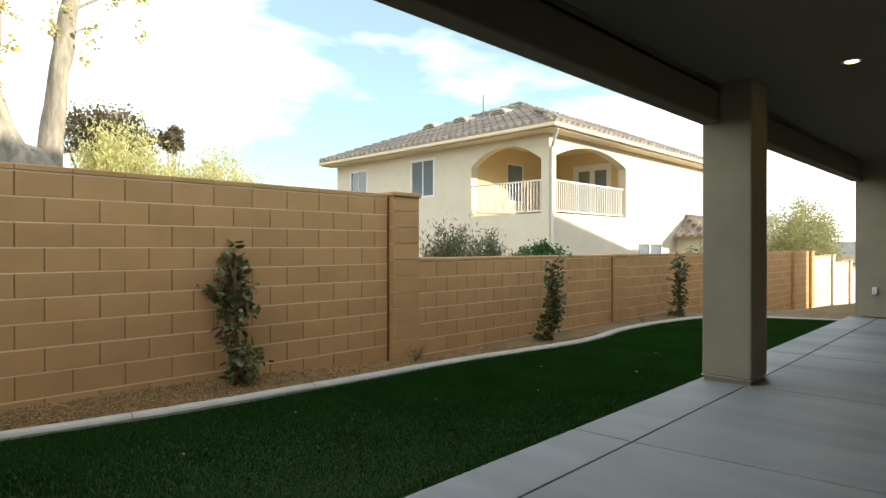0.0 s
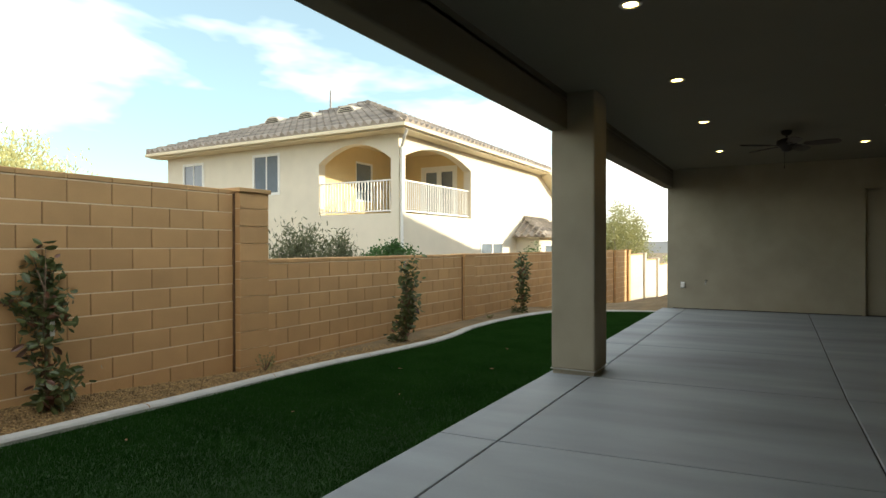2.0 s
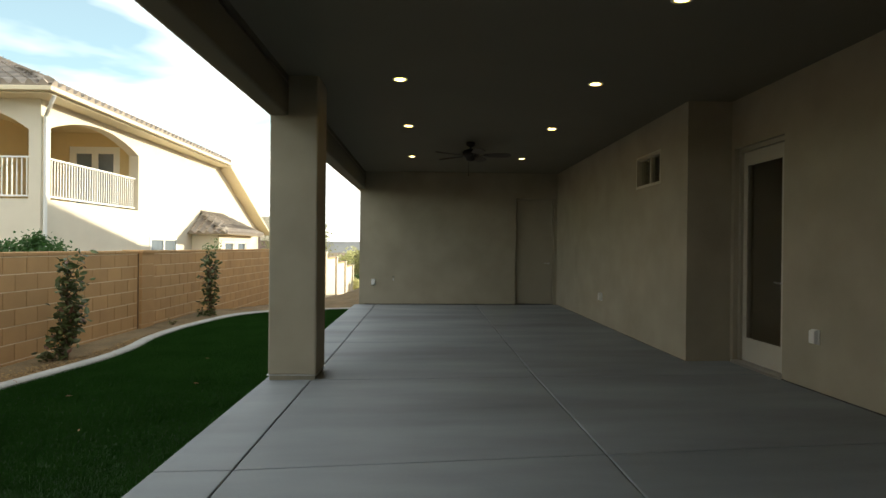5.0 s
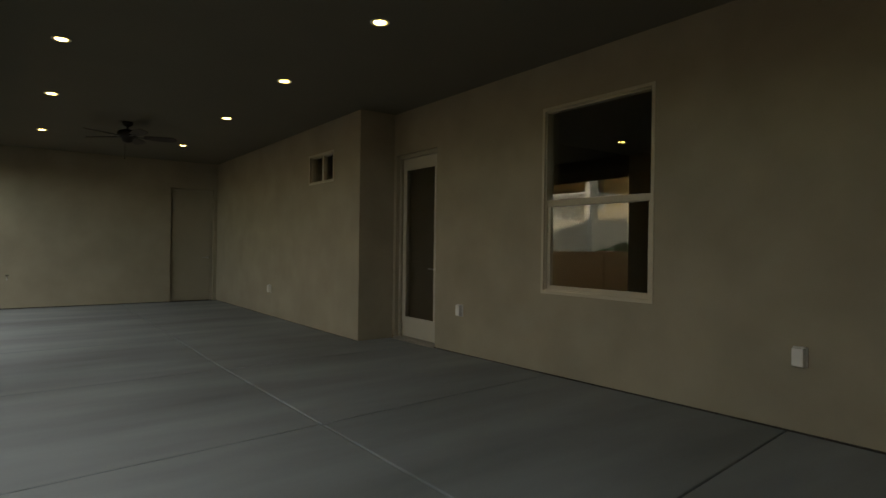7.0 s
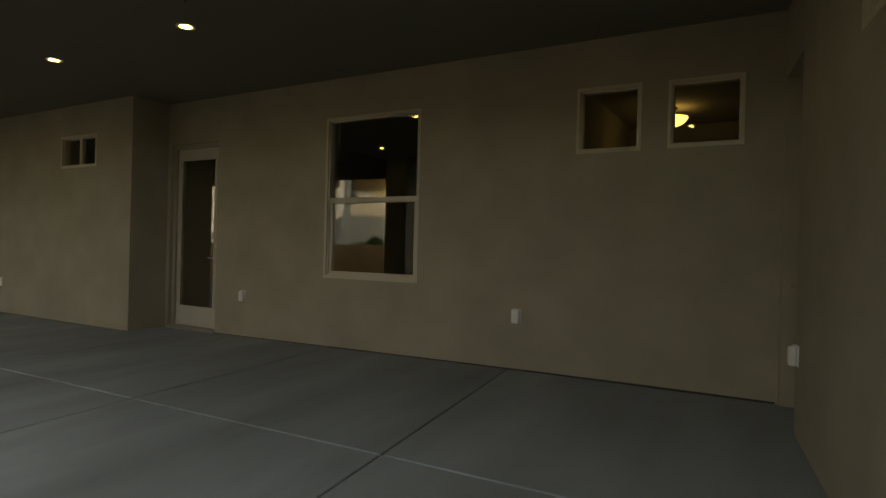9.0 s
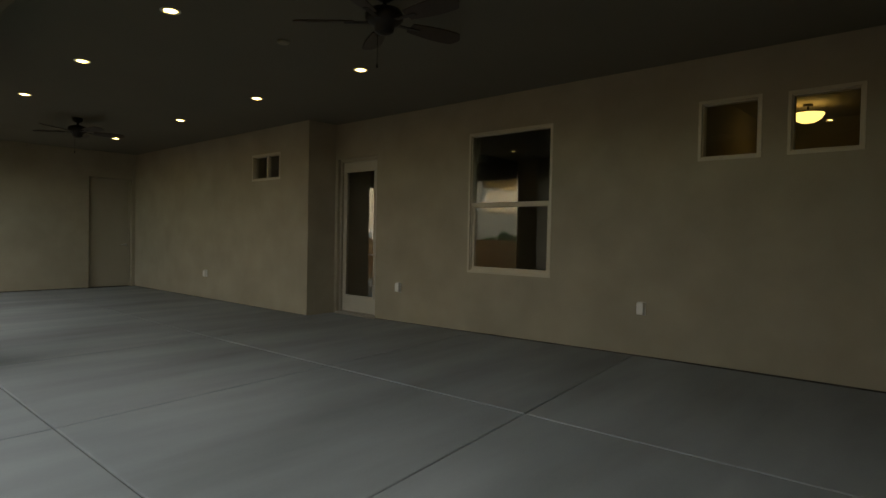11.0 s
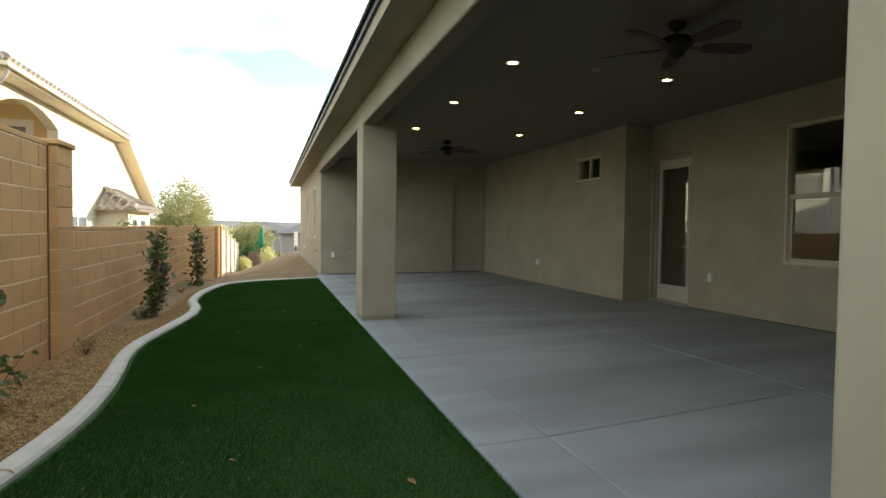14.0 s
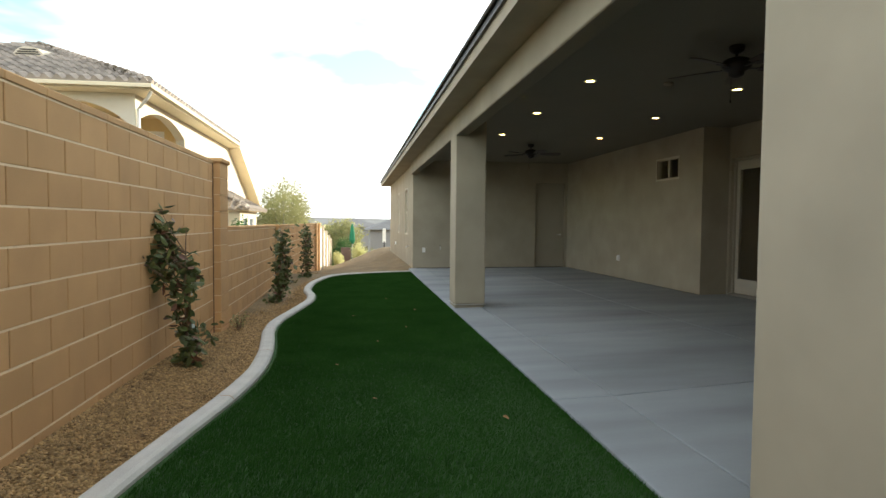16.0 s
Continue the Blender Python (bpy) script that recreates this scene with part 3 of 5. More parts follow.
def glazed_door():
    d = tagged(new("door_1"), "full-light glazed patio door with pale painted frame, closed", "door", kind="structure")
    u0, u1, z0, z1 = DOOR
    part("door_frame", pierced(u0, u1, z0, z1, -0.18, -0.055, [(u0 + 0.05, u1 - 0.05, z0 - 0.1, z1 - 0.05)]), M_DOOR, d)
    leaf = part("leaf", pierced(u0 + 0.054, u1 - 0.054, 0.045, z1 - 0.054, -0.130, -0.085, [(u0 + 0.135, u1 - 0.135, 0.30, z1 - 0.20)]), M_DOORW, d)
    part("glazing_bead", pierced(u0 + 0.115, u1 - 0.115, 0.28, z1 - 0.18, -0.085, -0.074, [(u0 + 0.148, u1 - 0.148, 0.313, z1 - 0.213)]), M_DOORW, d)
    g = part("pane", box(u0 + 0.133, u1 - 0.133, -0.105, -0.099, 0.298, z1 - 0.198), M_GLASS, d)
    g.visible_shadow = False
    part("sill", box(u0 + 0.002, u1 - 0.002, -0.21, 0.03, -0.02, 0.035, 0.006), M_METAL, d)
    lever(d, pose(u0 + 0.095, -0.085, 0.97))
    bolt = lathe([(0.026, 0), (0.026, 0.012), (0.012, 0.016)], 16)
    bmesh.ops.rotate(bolt, cent=(0, 0, 0), matrix=Matrix.Rotation(radians(-90), 3, "X"), verts=bolt.verts[:])
    ob = part("deadbolt", bolt, M_METAL, d)
    ob.matrix_basis = pose(u0 + 0.095, -0.085, 1.12)


glazed_door()


def flush_door(name, u0, u1, z1, face, label, side, shear=None, set_back=0.09):
    """A flush leaf in a wall along y; side +1 looks to +x."""
    d = tagged(new(name), label, "door", kind="structure")
    f = face - side * set_back
    parts = [("door_frame", pierced(u0, u1, -0.05, z1, min(f, f - side * 0.08), max(f, f - side * 0.08), [(u0 + 0.035, u1 - 0.035, -0.2, z1 - 0.035)], "y"), M_DOOR),
             ("leaf", box(min(f - side * 0.01, f - side * 0.05), max(f - side * 0.01, f - side * 0.05), u0 + 0.038, u1 - 0.038, -0.0, z1 - 0.038, 0.003), M_DOOR),
             ("threshold", box(min(face, f - side * 0.08), max(face, f - side * 0.08), u0, u1, -0.06, -0.012), M_BLACK)]
    for n, bm, mat in parts:
        if shear:
            for v in bm.verts:
                v.co.x += shear(v.co.y)
        part(n, bm, mat, d)
    return d


e_door = flush_door("door_2", EDOOR[0], EDOOR[1], EDOOR[3], EAST, "flush painted door at the patio's end, closed", -1)
lever(e_door, Matrix.Translation((EAST + 0.10, EDOOR[0] + 0.10, 0.95)) @ Matrix.Rotation(radians(90), 4, "Z"))
w_door = flush_door("door_3", 0.05, 0.72, 2.52, 0.0, "painted door in the side wall, closed", 1, lambda y: W_FACE0[0] + (W_FACE1[0] - W_FACE0[0]) * y / 5.42, 0.12)
lever(w_door, Matrix.Translation((W_FACE0[0] - 0.12, 0.13, 0.97)) @ Matrix.Rotation(radians(-90), 4, "Z"))


# rooms behind the glass
def room(name, x0, x1, y0, y1, z0, z1):
    r = tagged(new(name), "unlit room behind the windows", "room", kind="structure")
    part("room_floor", box(x0, x1, y0, y1, z0 - 0.06, z0), M_ROOMFLOOR, r)
    part("room_ceiling", box(x0, x1, y0, y1, z1, z1 + 0.05), M_DARK, r)
    part("room_wall", box(x0, x1, y0 - 0.08, y0, z0, z1), M_DARK, r)
    part("room_wall", box(x0 - 0.08, x0, y0, y1, z0, z1), M_DARK, r)
    part("room_wall", box(x1, x1 + 0.08, y0, y1, z0, z1), M_DARK, r)


room("room_1", 4.0, 8.95, -5.0, -0.222, 0.0, 3.0)
room("room_2", 1.5, 3.86, -4.6, -0.222, 0.0, 3.18)
room("room_3", 9.3, 12.0, -3.0, 0.298, 0.0, 3.0)
room("room_4", 16.2, 24.0, 1.0, 4.898, 0.0, 2.9)


def bowl_light():
    s = empty("pendant_bowl_light", "lit amber glass bowl light under the room ceiling", "lamp", m=pose(3.05, -3.4, 2.915))
    part("shade", lathe([(0.015, 0.0), (0.09, 0.015), (0.16, 0.055), (0.20, 0.12), (0.195, 0.13), (0.02, 0.11)], 24), M_WARM, s, "glowing amber glass bowl", True)
    part("stem", tube([(0, 0, 0.11), (0, 0, 0.25)], [0.012, 0.012], 8), M_BRONZE, s)
    part("canopy", lathe([(0.06, 0.23), (0.06, 0.258)], 16), M_BRONZE, s)


bowl_light()


# ---- recessed lights ----
def downlight():
    d = empty("recessed_light", "lit recessed ceiling downlight with a pale trim ring", "downlight", "patio downlights")
    ring = bmesh.new()
    prof = [(0.052, 0.0), (0.078, -0.001), (0.080, -0.005), (0.076, -0.008), (0.056, -0.008), (0.050, 0.0)]
    rr = [[ring.verts.new((r * math.cos(2 * math.pi * k / 28), r * math.sin(2 * math.pi * k / 28), z)) for k in range(28)] for r, z in prof]
    for a, b in zip(rr, rr[1:]):
        for k in range(28):
            ring.faces.new((a[k], a[(k + 1) % 28], b[(k + 1) % 28], b[k]))
    bmesh.ops.recalc_face_normals(ring, faces=ring.faces[:])
    part("trim_ring", ring, M_WHITE, d, smooth=True)
    part("lens", lathe([(0.049, -0.001), (0.049, -0.005)], 28), M_LAMP, d, "glowing warm white lens")
    return d


first = downlight()
first.matrix_basis = pose(6.27, 1.82, CEIL)
for lx, ly in ((8.39, 1.81), (10.74, 1.77), (13.62, 1.74), (2.93, 1.84), (6.19, 3.87), (8.35, 3.865), (10.69, 3.85), (13.52, 3.87), (2.90, 3.9)):
    copy_thing(first, pose(lx, ly, CEIL))


# ---- ceiling fans ----
def ceiling_fan():
    f = empty("ceiling_fan", "dark bronze five-blade ceiling fan, standing still", "fan", "patio ceiling fans")
    part("canopy", lathe([(0.075, 0.0), (0.078, -0.02), (0.066, -0.055), (0.03, -0.075), (0.02, -0.078)], 24), M_BRONZE, f, smooth=True)
    part("downrod", lathe([(0.013, -0.07), (0.013, -0.125)], 12), M_BRONZE, f)
    part("motor", lathe([(0.03, -0.105), (0.075, -0.12), (0.125, -0.14), (0.14, -0.17), (0.138, -0.205), (0.11, -0.235), (0.075, -0.255), (0.07, -0.29), (0.045, -0.305), (0.015, -0.315)], 28), M_BRONZE, f, smooth=True)
    chain = tube([(0.05, 0.02, -0.30), (0.05, 0.02, -0.52)], [0.0022, 0.0022], 5)
    merge(chain, lathe([(0.004, -0.55), (0.008, -0.54), (0.006, -0.52)], 8), Matrix.Translation((0.05, 0.02, 0)))
    part("pull_chain", chain, M_BRONZE, f)
    for k in range(5):
        bm = bmesh.new()
        n = 12
        top, bot = [], []
        for i in range(n + 1):
            t = i / n
            r = 0.22 + 0.45 * t
            w = 0.052 + 0.026 * math.sin(math.pi * min(1, t * 1.05) * 0.75)
            if t > 0.86:
                w *= math.sqrt(max(0.02, 1 - ((t - 0.86) / 0.145) ** 2))
            top.append([bm.verts.new((r, s * w, -0.215 - s * w * 0.26 + 0.004)) for s in (-1, 1)])
            bot.append([bm.verts.new((r, s * w, -0.215 - s * w * 0.26 - 0.004)) for s in (-1, 1)])
        for i in range(n):
            bm.faces.new((top[i][0], top[i + 1][0], top[i + 1][1], top[i][1]))
            bm.faces.new((bot[i][1], bot[i + 1][1], bot[i + 1][0], bot[i][0]))
            for s in (0, 1):
                bm.faces.new((top[i][s], bot[i][s], bot[i + 1][s], top[i + 1][s]))
        bm.faces.new((top[0][0], top[0][1], bot[0][1], bot[0][0]))
        bm.faces.new((top[n][1], top[n][0], bot[n][0], bot[n][1]))
        bmesh.ops.recalc_face_normals(bm, faces=bm.faces[:])
        blade = part("blade", bm, M_BLADE, f)
        blade.matrix_basis = pose(0, 0, 0, 0, 0, 72 * k + 40)
        arm = box(0.11, 0.30, -0.022, 0.022, -0.226, -0.219, 0.003)
        part("blade_arm", arm, M_BRONZE, blade)
    return f


fan = ceiling_fan()
fan.matrix_basis = pose(4.58, 3.01, CEIL)
copy_thing(fan, pose(11.97, 2.86, CEIL, 0, 0, 7))


# ---- covered outlets ----
def outlet():
    o = empty("outdoor_outlet", "white weatherproof outlet cover on the stucco wall", "outlet", "outdoor outlets")
    part("back_plate", box(-0.045, 0.045, 0.0, 0.012, -0.068, 0.068, 0.004), M_PLATE, o)
    part("cover", box(-0.038, 0.038, 0.012, 0.055, -0.06, 0.06, 0.008, seg=2), M_PLATE, o)
    part("hinge", box(-0.036, 0.036, 0.012, 0.03, 0.060, 0.068, 0.002), M_PLATE, o)
    return o


plug = outlet()
plug.matrix_basis = pose(7.51, 0.0, 0.52)
copy_thing(plug, pose(3.87, 0.0, 0.56))
copy_thing(plug, pose(W_FACE0[0] - 0.1238 * 0.8, 0.8, 0.56, 0, 0, -90 + 7.06))
copy_thing(plug, pose(EAST, 4.80, 0.49, 0, 0, 90))
copy_thing(plug, pose(12.36, STEP_Y, 0.475))
copy_thing(plug, pose(22.7, 5.121, 0.45))


def hose_bib(x, y, z, rz):
    h = empty("hose_bib", "small brass garden tap on the stucco wall", "tap", m=pose(x, y, z, 0, 0, rz))
    part("spout", tube([(0, 0, 0), (0, 0.06, 0), (0, 0.09, -0.02), (0, 0.1, -0.05)], [0.012, 0.013, 0.014, 0.015], 8), M_METAL, h, smooth=True)
    part("handle", lathe([(0.03, 0.03), (0.03, 0.04)], 10), M_BRONZE, h).location = (0, 0.05, 0)


hose_bib(17.0, 5.121, 0.55, 0)
hose_bib(EAST, 4.33, 0.575, 90)


# a smoke-grey junction plate on the ceiling
def ceiling_plate():
    part_ob = tagged(part("smoke_detector", lathe([(0.055, 0.0), (0.06, -0.012), (0.045, -0.026)], 20), M_STUCCO), "round painted cover plate on the ceiling", "cover plate")
    part_ob.matrix_basis = pose(6.12, 2.87, CEIL)


ceiling_plate()


# ---- garden wall of blocks ----
BL, BH, GAP = 0.4064, 0.206, 0.010
def block_mesh(length, depth, mat):
    b = box(0.0, length - GAP, 0.0, depth, 0.0, BH - GAP, 0.0)
    bmesh.ops.bevel(b, geom=[e for e in b.edges if all(v.co.y < 0.001 for v in e.verts)], offset=0.004, segments=1, affect="EDGES")
    return mesh_from(b, "block", mat)


FULL, HALF = block_mesh(BL, 0.10, M_BLOCK), block_mesh(BL / 2, 0.10, M_BLOCK)


def garden_wall(name, x0, x1, top, drop, label, limit, pale=False):
    """Running-bond wall from x0 to x1; joined courses stand behind where more than limit pieces would be needed."""
    w = tagged(new(name), label, "garden wall", kind="structure")
    head = top - 0.052
    rows = int(round((head - drop) / BH))
    base = head - rows * BH
    core = box(x0 + 0.006, x1 - 0.006, BLOCK_Y + 0.007, BLOCK_Y + 0.19, base - 0.2, top - 0.04)
    part("head_joints", core, M_HEAD, w)
    beds = bmesh.new()
    for r in range(rows + 1):
        merge(beds, box(x0 + 0.004, x1 - 0.004, BLOCK_Y + 0.001, BLOCK_Y + 0.08, base + r * BH - 0.0062, base + r * BH + 0.0062))
    part("bed_joints", beds, M_MORTAR, w, "pale mortar bed joints")
    rest, count = bmesh.new(), 0
    for r in range(rows - 1, -1, -1):
        x = x0
        first_half = (rows - 1 - r) % 2
        while x < x1 - 0.02:
            length = BL / 2 if (first_half and x == x0) else BL
            length = min(length, x1 - x)
            z = base + r * BH + GAP / 2
            jut = random.uniform(-0.0015, 0.0015)
            if x < limit and count < 300 and abs(length - BL) < 1e-4 or x < limit and count < 300 and abs(length - BL / 2) < 1e-4:
                ob = new("block", FULL if length > 0.3 else HALF)
                ob.parent = w
                ob.matrix_basis = pose(x + GAP / 2, BLOCK_Y + jut, z)
                count += 1
            elif length > 0.03:
                merge(rest, box(x + GAP / 2, x + length - GAP / 2, BLOCK_Y + jut, BLOCK_Y + 0.1, z, z + BH - GAP))
            x += length
    if len(rest.verts):
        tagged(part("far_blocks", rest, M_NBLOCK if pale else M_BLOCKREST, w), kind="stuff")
    else:
        rest.free()
    x = x0
    cap = mesh_from(box(0.002, BL - 0.002, -0.006, 0.205, 0, 0.052, 0.006), "cap", M_BLOCK)
    while x < x1 - 0.05:
        length = min(BL, x1 - x)
        ob = new("cap_block", cap)
        ob.parent = w
        ob.matrix_basis = Matrix.Translation((x, BLOCK_Y, top - 0.046)) @ Matrix.Diagonal((length / BL, 1, 1, 1))
        x += length
    return w


def pilaster(x, top, drop, width=0.42, proud=0.085, mat=M_BLOCK):
    p = tagged(new("pilaster"), "tan block pilaster with a flat cap in the garden wall", "pilaster", group="wall pilasters", kind="structure")
    part("bed_joints", box(x + 0.008, x + width - 0.012, BLOCK_Y - proud + 0.012, BLOCK_Y + 0.25, drop - 0.3, top - 0.05), M_MORTAR, p)
    # dark strip laid on the wall for the shaded west side of the pilaster
    part("side_shade", box(x - 0.034, x - 0.001, BLOCK_Y - 0.006, BLOCK_Y + 0.1, drop - 0.3, top - 0.06), M_SIDESHADE, p, "dark strip standing for the shade beside the pilaster")
    z = top - 0.035 - BH
    me = mesh_from(box(0, width, -proud, 0.25, 0.004, BH - 0.003, 0.002), "pilaster_block", mat)
    while z > drop - 0.3:
        ob = new("block", me)
        ob.parent = p
        ob.matrix_basis = pose(x + random.uniform(-0.001, 0.001), BLOCK_Y, z)
        z -= BH
    part("cap", box(x - 0.025, x + width + 0.025, BLOCK_Y - proud - 0.025, BLOCK_Y + 0.27, top - 0.05, top, 0.006), mat, p)


garden_wall("garden_wall_high", -4.921, 6.69, 2.005, -0.2, "tall tan concrete block garden wall with pale bed joints", 9)
garden_wall("garden_wall_low", 7.13, 12.36, 1.19, -0.3, "lower tan concrete block garden wall", 13)
garden_wall("garden_wall_far", 12.80, 24.8, 1.19, -0.9, "lower tan concrete block garden wall running down the slope", 24)
garden_wall("garden_wall_end", 25.15, 27.1, 1.19, -1.2, "lower tan concrete block garden wall running down the slope", 24)
pilaster(6.69, 2.037, -0.2, 0.44)
pilaster(12.36, 1.205, -0.3, 0.44, 0.06)
pilaster(24.8, 1.205, -0.9, 0.35)
pilaster(27.1, 1.205, -1.2, 0.35)
# sunshine is put into the pale colour of these far blocks and pilasters
for wx, wtop in ((27.46, 1.0), (30.9, 0.70), (34.4, 0.38), (37.9, 0.06)):
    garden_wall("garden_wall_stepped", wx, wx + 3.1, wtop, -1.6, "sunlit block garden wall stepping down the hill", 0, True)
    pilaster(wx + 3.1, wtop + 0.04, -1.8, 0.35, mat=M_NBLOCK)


# ---- gravel strip ----
def build_gravel():
    rng = np.random.default_rng(4)
    base = np.array([(1, 0, 0), (-1, 0, 0), (0, 1, 0), (0, -1, 0), (0, 0, 1), (0, 0, -1)], float)
    tri = np.array([(0, 2, 4), (2, 1, 4), (1, 3, 4), (3, 0, 4), (2, 0, 5), (1, 2, 5), (3, 1, 5), (0, 3, 5)])
    px, py = [], []
    while len(px) < 56000:
        x = rng.uniform(-4.5, 15.6) if rng.random() < 0.75 else rng.uniform(1.5, 8)
        lo = curb_y(x) + 0.14
        if x > 13.6:
            lo = max(lo, 7.5)
        y = rng.uniform(lo, BLOCK_Y - 0.01)
        px.append(x)
        py.append(y)
    n = len(px)
    size = rng.uniform(0.005, 0.0150, (n, 1, 3)) * np.array([1.15, 1.15, 0.65])
    jit = 1 + 0.35 * rng.standard_normal((n, 6, 1))
    ang = rng.uniform(0, 6.28, n)
    v = base[None] * size * jit
    c, s = np.cos(ang)[:, None], np.sin(ang)[:, None]
    vx, vy = v[:, :, 0] * c - v[:, :, 1] * s, v[:, :, 0] * s + v[:, :, 1] * c
    z0 = np.array([bed_z(a, b) for a, b in zip(px, py)])[:, None]
    verts = np.stack([vx + np.array(px)[:, None], vy + np.array(py)[:, None], v[:, :, 2] + z0 + rng.uniform(-0.001, 0.006, (n, 1))], -1).reshape(-1, 3)
    faces = (tri[None] + 6 * np.arange(n)[:, None, None]).reshape(-1, 3)
    raw_mesh("gravel", verts, faces, M_GRAVEL, "loose brown decorative gravel below the garden wall", "gravel")


def raw_mesh(name, verts, faces, mat, label, category):
    me = bpy.data.meshes.new(name)
    me.vertices.add(len(verts))
    me.vertices.foreach_set("co", verts.astype(np.float32).ravel())
    me.loops.add(faces.size)
    me.loops.foreach_set("vertex_index", faces.astype(np.int32).ravel())
    me.polygons.add(len(faces))
    me.polygons.foreach_set("loop_start", np.arange(0, faces.size, faces.shape[1], dtype=np.int32))
    me.update(calc_edges=True)
    me.materials.append(mat)
    return tagged(new(name, me), label, category, kind="stuff")


def bed_z(x, y):
    """The planting bed rises a little towards the wall at its near end."""
    up = smoothstep(curb_y(x) + 0.1, BLOCK_Y, y)
    return -0.125 + lift(x) * (0.35 + 0.65 * up) + up * (0.06 * (1 - smoothstep(3.0, 7.5, x)) - 0.05 * smoothstep(6.0, 14.0, x))


def build_bed():
    bm = bmesh.new()
    rows = []
    for i in range(104):
        x = -5.0 + 0.2 * i
        lo = curb_y(x) + 0.10 if x < 13.8 else 7.45
        rows.append([bm.verts.new((x, lo + (BLOCK_Y + 0.02 - lo) * k / 6, bed_z(x, lo + (BLOCK_Y + 0.02 - lo) * k / 6))) for k in range(7)])
    for a, b in zip(rows, rows[1:]):
        for k in range(6):
            bm.faces.new((a[k], b[k], b[k + 1], a[k + 1]))
    structure("planting_bed", bm, M_BEDBASE, "gravel-covered planting bed below the garden wall", "planting bed")


build_bed()
build_gravel()


# ---- artificial grass blades ----
def build_blades():
    rng = np.random.default_rng(9)
    n = 720000
    x = -3.0 + 18.3 * rng.random(n) ** 1.12
    hi = np.interp(x, np.linspace(-4.6, 15.31, 400), [curb_y(a) for a in np.linspace(-4.6, 15.31, 400)])
    lo = np.where(x > 1.3, SLAB_N + 0.004, 5.44)
    y = lo + (hi - lo - 0.03) * rng.random(n)
    h = rng.uniform(0.018, 0.034, n)
    w = rng.uniform(0.0013, 0.0022, n) * (1.2 + 0.06 * np.clip(x, 0, 15))
    a = rng.uniform(0, 6.283, n)
    lean = rng.uniform(0.0, 0.026, n)
    b = rng.normal(-1.9, 0.9, n)
    z0 = -0.106 + np.interp(x, np.linspace(-4.6, 15.3, 200), [lift(a) for a in np.linspace(-4.6, 15.3, 200)]) * np.clip((y - 5.4) / 2.2, 0, 1)
    p0 = np.stack([x + w * np.cos(a), y + w * np.sin(a), z0], -1)
    p1 = np.stack([x - w * np.cos(a), y - w * np.sin(a), z0], -1)
    p2 = np.stack([x + lean * np.cos(b), y + lean * np.sin(b), z0 + h], -1)
    verts = np.stack([p0, p1, p2], 1).reshape(-1, 3)
    faces = np.arange(3 * n).reshape(-1, 3)
    raw_mesh("lawn", verts, faces, M_TURF, "dense dark green artificial grass lawn", "lawn")


build_blades()


# ---- leaves and shrubs ----
def leaf_cloud(centres, size, mat, name, parent=None, stuff=False, ratio=0.42, droop=0.3, seed=1, cup=0.15, up=0.0):
    """Pointed folded leaves, one at each centre, as one mesh."""
    rng = np.random.default_rng(seed)
    c = np.asarray(centres, float)
    n = len(c)
    d = rng.standard_normal((n, 3))
    d[:, 2] = d[:, 2] * 0.6 - droop + up
    d /= np.linalg.norm(d, axis=1)[:, None]
    r = rng.standard_normal((n, 3))
    s = np.cross(d, r)
    s /= np.linalg.norm(s, axis=1)[:, None]
    u = np.cross(s, d)
    L = (size * rng.uniform(0.65, 1.25, n))[:, None]
    W = L * ratio * 0.5
    v = np.stack([c, c + d * L * 0.28 + s * W * 0.85 + u * W * cup, c + d * L * 0.68 + s * W * 0.9 + u * W * cup, c + d * L - u * W * cup, c + d * L * 0.68 - s * W * 0.9 + u * W * cup, c + d * L * 0.28 - s * W * 0.85 + u * W * cup, c + d * L * 0.5 - u * W * cup], 1)
    faces = (np.array([(0, 6, 1), (1, 6, 2), (2, 6, 3), (3, 6, 4), (4, 6, 5), (5, 6, 0)])[None] + 7 * np.arange(n)[:, None, None]).reshape(-1, 3)
    me = bpy.data.meshes.new(name)
    me.from_pydata([tuple(p) for p in v.reshape(-1, 3)], [], [tuple(f) for f in faces.tolist()])
    me.materials.append(mat)
    ob = new(name, me)
    if parent:
        ob.parent = parent
    if stuff:
        ob["kind"] = "stuff"
    return ob


